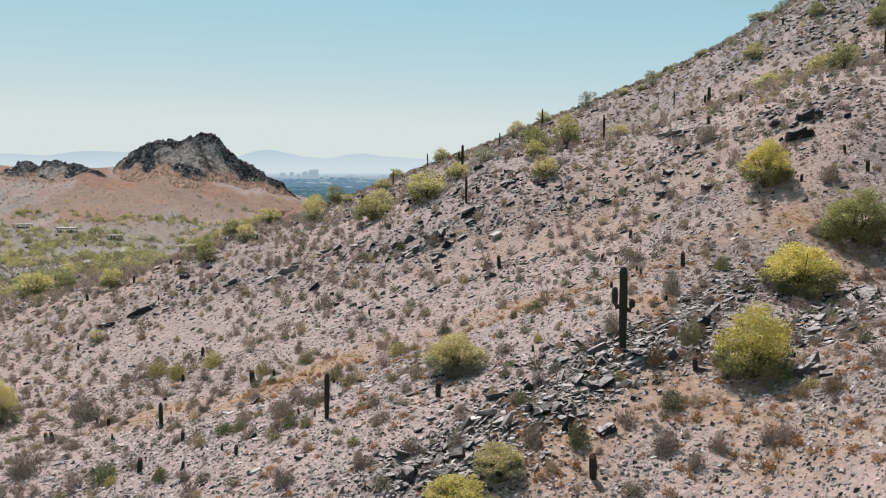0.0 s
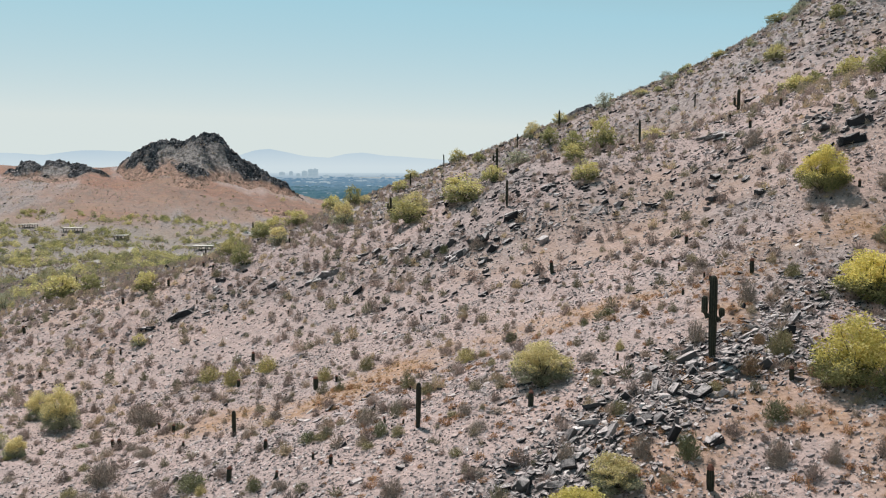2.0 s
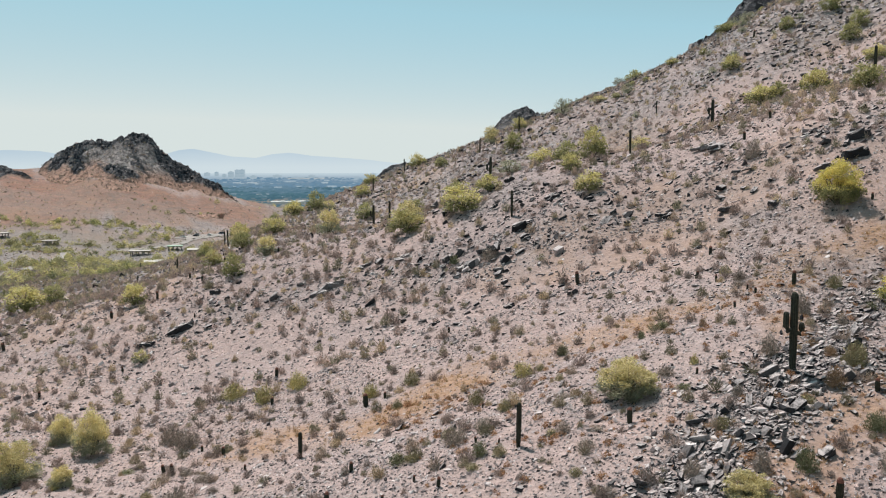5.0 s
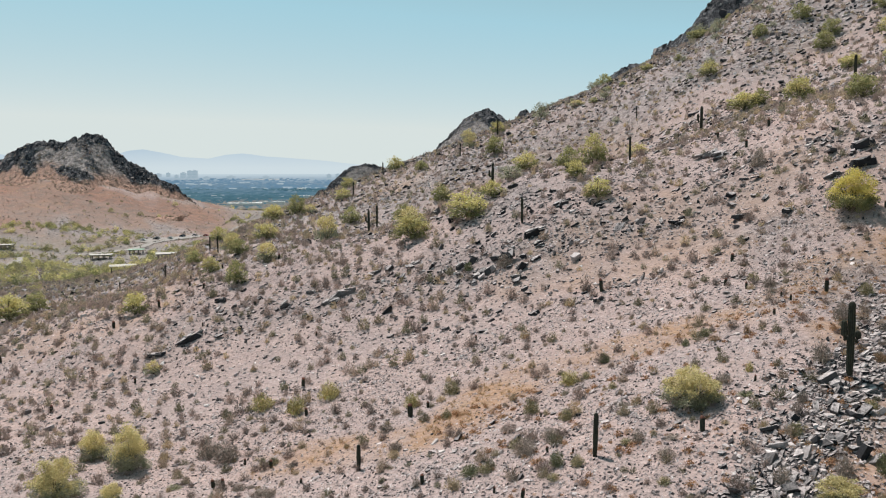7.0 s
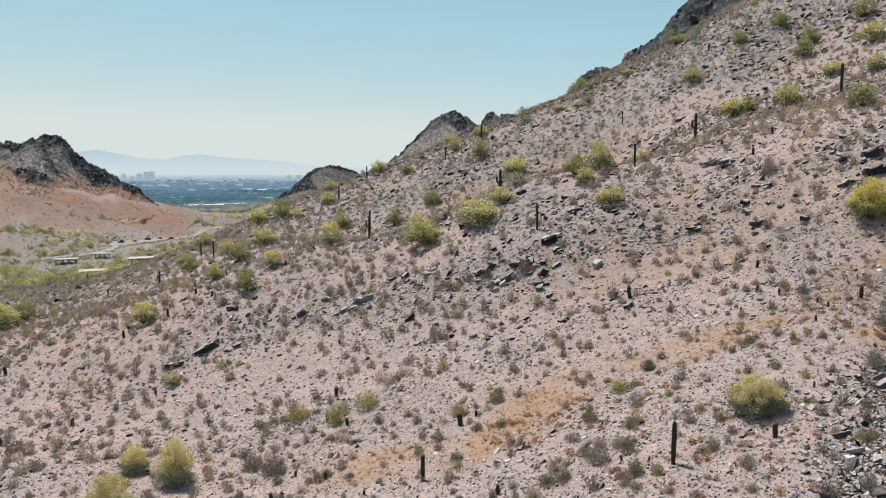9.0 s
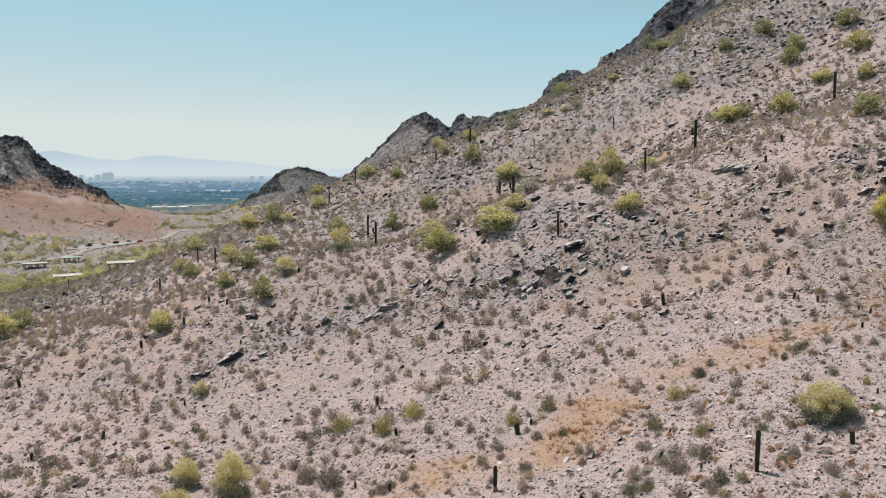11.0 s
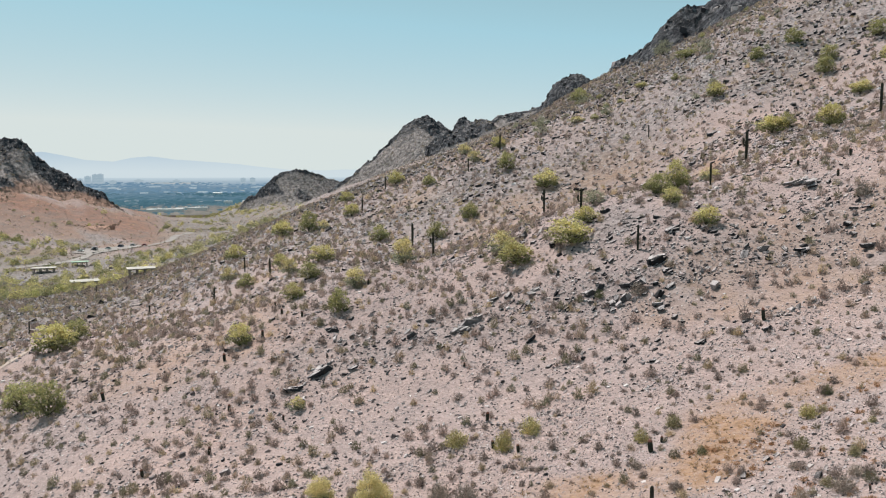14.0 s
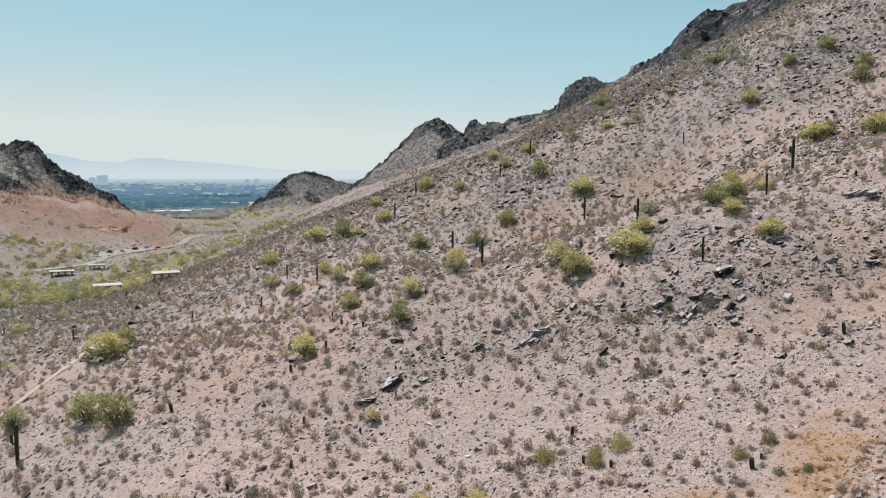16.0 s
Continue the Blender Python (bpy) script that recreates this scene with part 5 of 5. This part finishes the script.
for x, y, w, d, turn in ((-260.5, 547, 13, 7, 5), (-298, 560, 12, 7, 8), (-221, 531, 9, 6, 0)):
    ramada(x, y, w, d, turn)

outcrop(LEDGE_LINE, 300, 1.5, 0.2, 1.2, 3, "heap of broken dark slate slabs around a saguaro")
outcrop(LEDGE_EAST, 180, 1.2, 0.2, 1.1, 4, "low ledge of broken dark slate slabs")
outcrop(SPUR_LINE, 300, 3.4, 0.35, 1.5, 5, "broken slate ledge along the crest of the spur")

# trees, cacti and boulders, each at its place
palo_verde(62.6, 153.5, 7.5, 4.6, "y")
palo_verde(65.8, 153.1, 4.5, 3.6, "g")
palo_verde(66.0, 140.3, 6.2, 5.4, "y")
palo_verde(49.9, 100.4, 4.7, 3.9, "g")
palo_verde(73.7, 191.8, 5.4, 4.2, "y")
saguaro(10.8, 46.7, 5.1, 2)
saguaro(46.2, 139.5, 6.0, 1)
saguaro(23.6, 117.0, 3.6, 0)
saguaro(17.4, 171.3, 5.2, 1)
palo_verde(16.7, 41.4, 4.7, 3.9, "y")
palo_verde(24.9, 54.8, 5.6, 3.8, "y")
palo_verde(32.7, 62.6, 5.9, 4.5, "g")
palo_verde(0.8, 48.3, 4.1, 2.8, "p")
palo_verde(2.6, 35.5, 2.8, 1.6, "p")
palo_verde(0.7, 33.2, 3.5, 1.6, "y")
palo_verde(30.0, 73.7, 4.9, 4.5, "y")
palo_verde(-39.6, 69.1, 3.5, 4.0, "p")
palo_verde(-43.5, 72.9, 2.7, 2.7, "p")
palo_verde(-43.7, 63.5, 4.5, 3.5, "p")
palo_verde(-38.9, 60.1, 2.0, 1.8, "p")
palo_verde(-43.5, 97.7, 2.2, 1.7, "p")
palo_verde(100.0, 181.4, 5.0, 4.4, "g")
palo_verde(94.7, 176.4, 5.5, 4.6, "g")
palo_verde(101.4, 161.5, 6.9, 5.6, "y")
palo_verde(111.6, 177.1, 6.7, 4.9, "g")
palo_verde(88.3, 157.1, 5.8, 3.3, "y")
palo_verde(86.3, 141.8, 4.1, 4.3, "y")
palo_verde(102.8, 198.0, 6.2, 4.7, "g")
palo_verde(-41.2, 132.1, 4.0, 2.8, "y")
palo_verde(-35.7, 119.0, 3.7, 3.9, "g")
palo_verde(-49.7, 117.4, 4.0, 3.5, "y")
palo_verde(-81.3, 156.8, 8.0, 6.1, "y")
palo_verde(-79.0, 164.2, 5.3, 4.5, "g")
palo_verde(-74.7, 118.0, 5.5, 5.3, "g")
palo_verde(-79.4, 123.9, 5.3, 4.6, "g")
palo_verde(-32.0, 128.2, 3.9, 3.2, "p")
palo_verde(-37.7, 141.6, 4.3, 3.2, "g")
palo_verde(-33.9, 155.2, 5.6, 3.4, "y")
palo_verde(-40.4, 153.2, 4.2, 3.3, "p")
palo_verde(67.2, 259.9, 5.0, 3.2, "t")
palo_verde(-16.5, 190.4, 5.4, 4.2, "g")
palo_verde(-22.4, 136.6, 4.7, 4.9, "p")
palo_verde(-5.0, 180.8, 5.2, 4.1, "g")
palo_verde(4.6, 187.0, 5.3, 4.2, "g")
palo_verde(-10.2, 114.9, 6.3, 3.9, "y")
palo_verde(-9.6, 122.2, 5.4, 3.6, "p")
palo_verde(-2.3, 112.6, 7.5, 4.2, "y")
palo_verde(2.2, 117.5, 4.4, 2.6, "y")
palo_verde(6.4, 123.8, 5.1, 2.5, "t")
palo_verde(12.8, 110.1, 3.5, 2.6, "y")
palo_verde(13.1, 101.9, 4.3, 2.9, "y")
palo_verde(13.8, 116.8, 4.5, 3.4, "g")
palo_verde(18.3, 118.4, 4.8, 5.1, "y")
palo_verde(26.8, 121.9, 4.3, 2.2, "p")
palo_verde(26.6, 193.1, 7.5, 4.9, "y")
palo_verde(23.5, 213.9, 5.5, 6.2, "g")
palo_verde(20.6, 234.9, 5.0, 3.9, "p")
palo_verde(5.2, 228.8, 4.5, 3.4, "g")
palo_verde(-0.3, 249.3, 6.7, 4.6, "y")
palo_verde(-17.5, 228.6, 5.6, 3.5, "y")
palo_verde(24.2, 256.2, 5.7, 4.0, "p")
palo_verde(30.2, 240.4, 5.2, 3.9, "y")
palo_verde(52.1, 230.4, 6.2, 1.9, "p")
palo_verde(90.4, 313.0, 9.7, 6.1, "g")
palo_verde(42.5, 235.7, 6.5, 5.6, "t")
palo_verde(58.1, 222.8, 4.6, 3.4, "t")
palo_verde(74.1, 231.6, 5.0, 2.2, "y")
palo_verde(-36.9, 228.2, 6.9, 5.3, "y")
palo_verde(-30.0, 221.7, 6.1, 6.0, "g")
palo_verde(-26.7, 219.5, 4.5, 2.7, "p")
palo_verde(-15.0, 255.9, 5.7, 4.0, "y")
palo_verde(-106.5, 180.3, 6.0, 4.8, "t")
palo_verde(-91.4, 135.7, 4.3, 3.9, "g")
palo_verde(92.0, 200.0, 4.5, 3.8, "g")
palo_verde(93.3, 237.3, 9.0, 3.2, "g")
palo_verde(135.6, 324.7, 9.2, 7.2, "t")
palo_verde(99.1, 236.6, 6.0, 3.0, "t")
palo_verde(-49.8, 212.2, 5.9, 4.4, "y")
palo_verde(-51.4, 178.5, 3.7, 3.1, "p")
palo_verde(-48.0, 159.8, 3.7, 3.0, "g")
palo_verde(-41.3, 165.9, 3.4, 2.9, "y")
saguaro(-6.85, 45.4, 2.7, 0)
saguaro(-20.7, 56.5, 1.9, 0)
saguaro(16.0, 225.5, 3.9, 0)
saguaro(56.0, 194.3, 3.2, 0)
saguaro(75.4, 137.5, 5.8, 0)
saguaro(2.9, 120.7, 4.4, 1)
saguaro(-11.0, 179.6, 5.1, 0)
saguaro(3.0, 102.5, 3.4, 0)
saguaro(-43.5, 159.7, 3.4, 0)
saguaro(-14.4, 229.0, 4.1, 0)
saguaro(29.3, 236.3, 4.9, 0)
saguaro(-14.8, 145.6, 4.6, 1)
saguaro(-4.7, 244.2, 4.2, 0)
saguaro(-47.9, 180.7, 3.2, 0)
saguaro(-87.2, 120.3, 5.4, 1)
saguaro(-92.0, 186.1, 2.7, 0)
saguaro(-54.0, 161.9, 2.7, 1)
saguaro(-67.8, 182.8, 2.0, 0)
saguaro(-114.7, 223.4, 1.9, 0)
saguaro(-92.0, 271.2, 2.4, 0)
barrel(-0.3, 44.7, 0.95)
barrel(6.9, 35.1, 1.29)
barrel(18.5, 60.6, 1.21)
barrel(14.0, 43.0, 0.84)
barrel(14.7, 66.5, 0.68)
barrel(-16.0, 64.9, 1.08)
barrel(-14.4, 65.9, 0.60)
barrel(-26.5, 76.2, 0.84)
barrel(-31.6, 61.2, 0.75)
barrel(-18.3, 46.1, 0.91)
barrel(-11.8, 43.7, 0.62)
barrel(-13.1, 45.4, 0.42)
barrel(-15.0, 44.1, 0.50)
barrel(-24.9, 57.8, 0.49)
barrel(-7.8, 46.8, 0.35)
barrel(-9.9, 51.8, 0.35)
barrel(-9.0, 48.2, 0.44)
barrel(-29.7, 66.1, 0.55)
barrel(5.7, 49.2, 0.45)
barrel(17.8, 74.9, 0.86)
barrel(5.7, 79.2, 1.42)
barrel(38.3, 71.7, 1.06)
barrel(37.9, 75.1, 0.85)
barrel(33.4, 100.6, 1.04)
barrel(34.2, 110.0, 0.96)
barrel(15.3, 62.0, 0.46)
barrel(12.6, 58.5, 0.53)
barrel(38.4, 96.7, 0.86)
barrel(86.5, 206.2, 1.95)
barrel(32.7, 72.4, 0.69)
barrel(15.3, 60.6, 0.51)
barrel(-25.3, 81.7, 1.08)
barrel(-24.8, 73.8, 0.77)
barrel(-16.9, 49.8, 0.69)
barrel(-30.8, 60.5, 0.86)
barrel(-27.4, 63.0, 0.69)
barrel(-51.2, 101.1, 0.94)
barrel(-51.8, 113.9, 1.05)
barrel(-7.5, 79.9, 0.58)
barrel(-7.7, 54.5, 0.35)
barrel(-24.0, 94.5, 0.55)
barrel(-46.6, 118.2, 1.15)
barrel(13.9, 68.9, 0.75)
barrel(-53.4, 92.5, 0.92)
barrel(-43.4, 125.4, 0.86)
barrel(39.7, 120.4, 1.02)
barrel(38.8, 104.4, 1.09)
barrel(-40.8, 121.5, 0.83)
barrel(-30.0, 127.2, 0.87)
barrel(-67.3, 115.6, 1.15)
barrel(-45.2, 96.3, 0.68)
barrel(-38.9, 106.9, 0.59)
barrel(-32.3, 109.2, 0.61)
barrel(-79.4, 103.5, 1.03)
barrel(-60.0, 90.7, 0.88)
barrel(-44.1, 131.0, 0.70)
barrel(-39.3, 132.5, 0.70)
boulder(38.2, 84.0, 3.4, 1.3)
boulder(35.8, 80.6, 5.0, 1.5)
boulder(30.1, 104.8, 3.2, 1.1)
boulder(-20.0, 103.5, 2.4, 1.4)
boulder(26.7, 79.6, 1.9, 0.8)
boulder(5.2, 117.0, 1.5, 1.1)
boulder(-4.1, 114.4, 1.6, 1.4)
boulder(32.7, 81.1, 1.9, 0.9)
boulder(-5.8, 98.8, 2.0, 1.0)
boulder(23.5, 84.0, 2.1, 0.9)
boulder(4.6, 77.2, 1.1, 0.7)
boulder(15.6, 70.2, 0.7, 0.4)
boulder(19.0, 40.2, 1.5, 1.0)
boulder(8.1, 38.4, 1.4, 0.6)
boulder(-5.5, 124.4, 1.7, 1.5)
boulder(7.3, 201.7, 2.9, 1.9)
boulder(30.3, 102.3, 3.5, 2.1)
boulder(-0.6, 96.1, 3.1, 1.4)
boulder(3.5, 98.5, 4.1, 2.0)
boulder(18.6, 89.3, 1.8, 1.0)
boulder(-22.0, 103.0, 2.2, 1.0)
boulder(8.3, 103.2, 2.3, 0.8)
boulder(-37.4, 113.5, 1.9, 0.9)
boulder(-4.5, 95.1, 1.6, 0.9)
boulder(-43.6, 101.3, 2.4, 0.7)
boulder(-40.3, 103.5, 3.2, 1.2)
boulder(5.5, 296.5, 4.6, 2.9)
bush(14.8, 46.5, 2.1, 1.9, "o")
bush(11.8, 39.7, 1.8, 1.3, "d")
bush(6.6, 37.5, 1.6, 1.6, "d")
bush(10.6, 36.6, 1.7, 1.3, "k")
bush(12.2, 44.3, 1.7, 1.5, "r")
bush(9.8, 43.2, 1.2, 0.8, "o")
bush(4.2, 42.1, 1.4, 0.9, "o")
bush(4.4, 37.9, 1.4, 1.3, "k")
bush(0.7, 37.8, 1.4, 1.3, "k")
bush(-3.5, 60.8, 2.3, 1.3, "s")
bush(-22.6, 76.2, 2.8, 1.9, "s")
bush(-29.2, 79.5, 3.3, 1.9, "s")
bush(-15.6, 67.3, 1.9, 1.5, "s")
bush(-13.5, 61.1, 1.2, 0.9, "d")
bush(-10.2, 49.2, 2.3, 1.4, "k")
bush(-13.9, 48.8, 1.8, 0.8, "d")
bush(-7.9, 38.0, 1.5, 1.1, "k")
bush(-33.3, 70.6, 2.8, 1.9, "k")
bush(-20.8, 46.9, 2.8, 1.3, "d")
bush(-6.5, 52.4, 1.3, 1.0, "o")
bush(-4.1, 45.5, 1.2, 0.9, "k")
bush(-16.2, 43.7, 1.3, 0.9, "d")
bush(-28.5, 52.0, 2.9, 2.0, "k")
bush(16.1, 55.1, 1.7, 1.9, "k")
bush(16.1, 65.1, 1.7, 1.3, "k")
bush(21.0, 59.0, 1.7, 1.3, "o")
bush(6.5, 45.1, 1.0, 1.0, "k")
bush(12.9, 35.7, 0.8, 1.3, "k")
bush(16.2, 68.0, 1.5, 1.0, "o")
bush(15.6, 47.7, 1.5, 1.1, "r")
bush(18.6, 36.8, 1.6, 1.0, "r")
bush(17.4, 37.6, 1.3, 0.8, "r")
bush(15.6, 35.0, 1.4, 0.9, "k")
bush(-1.2, 94.5, 2.7, 1.9, "k")
bush(-5.1, 97.3, 1.8, 1.4, "d")
bush(30.9, 93.1, 3.0, 2.5, "k")
bush(34.8, 71.5, 2.5, 1.7, "k")
bush(-12.0, 68.0, 2.0, 1.5, "o")
bush(-7.9, 56.3, 1.7, 1.3, "o")
bush(0.2, 63.0, 1.4, 1.1, "d")
bush(-9.1, 45.9, 1.3, 1.2, "d")
bush(-31.5, 68.5, 3.2, 2.1, "k")
bush(-25.8, 75.3, 2.5, 2.3, "s")
bush(10.8, 49.6, 1.8, 1.8, "k")


def upper_shrubs(n):
    """Sage and olive shrubs of the steep upper slope, most along the foot of the rim."""
    r = random.Random(77)
    for _ in range(n):
        y = r.uniform(190, 318)
        x = r.uniform(0.16, 0.46) * (y + 40)
        w = r.uniform(1.6, 3.2)
        palo_verde(x, y, w, w * r.uniform(0.55, 0.85), r.choice("tttg"))


upper_shrubs(46)
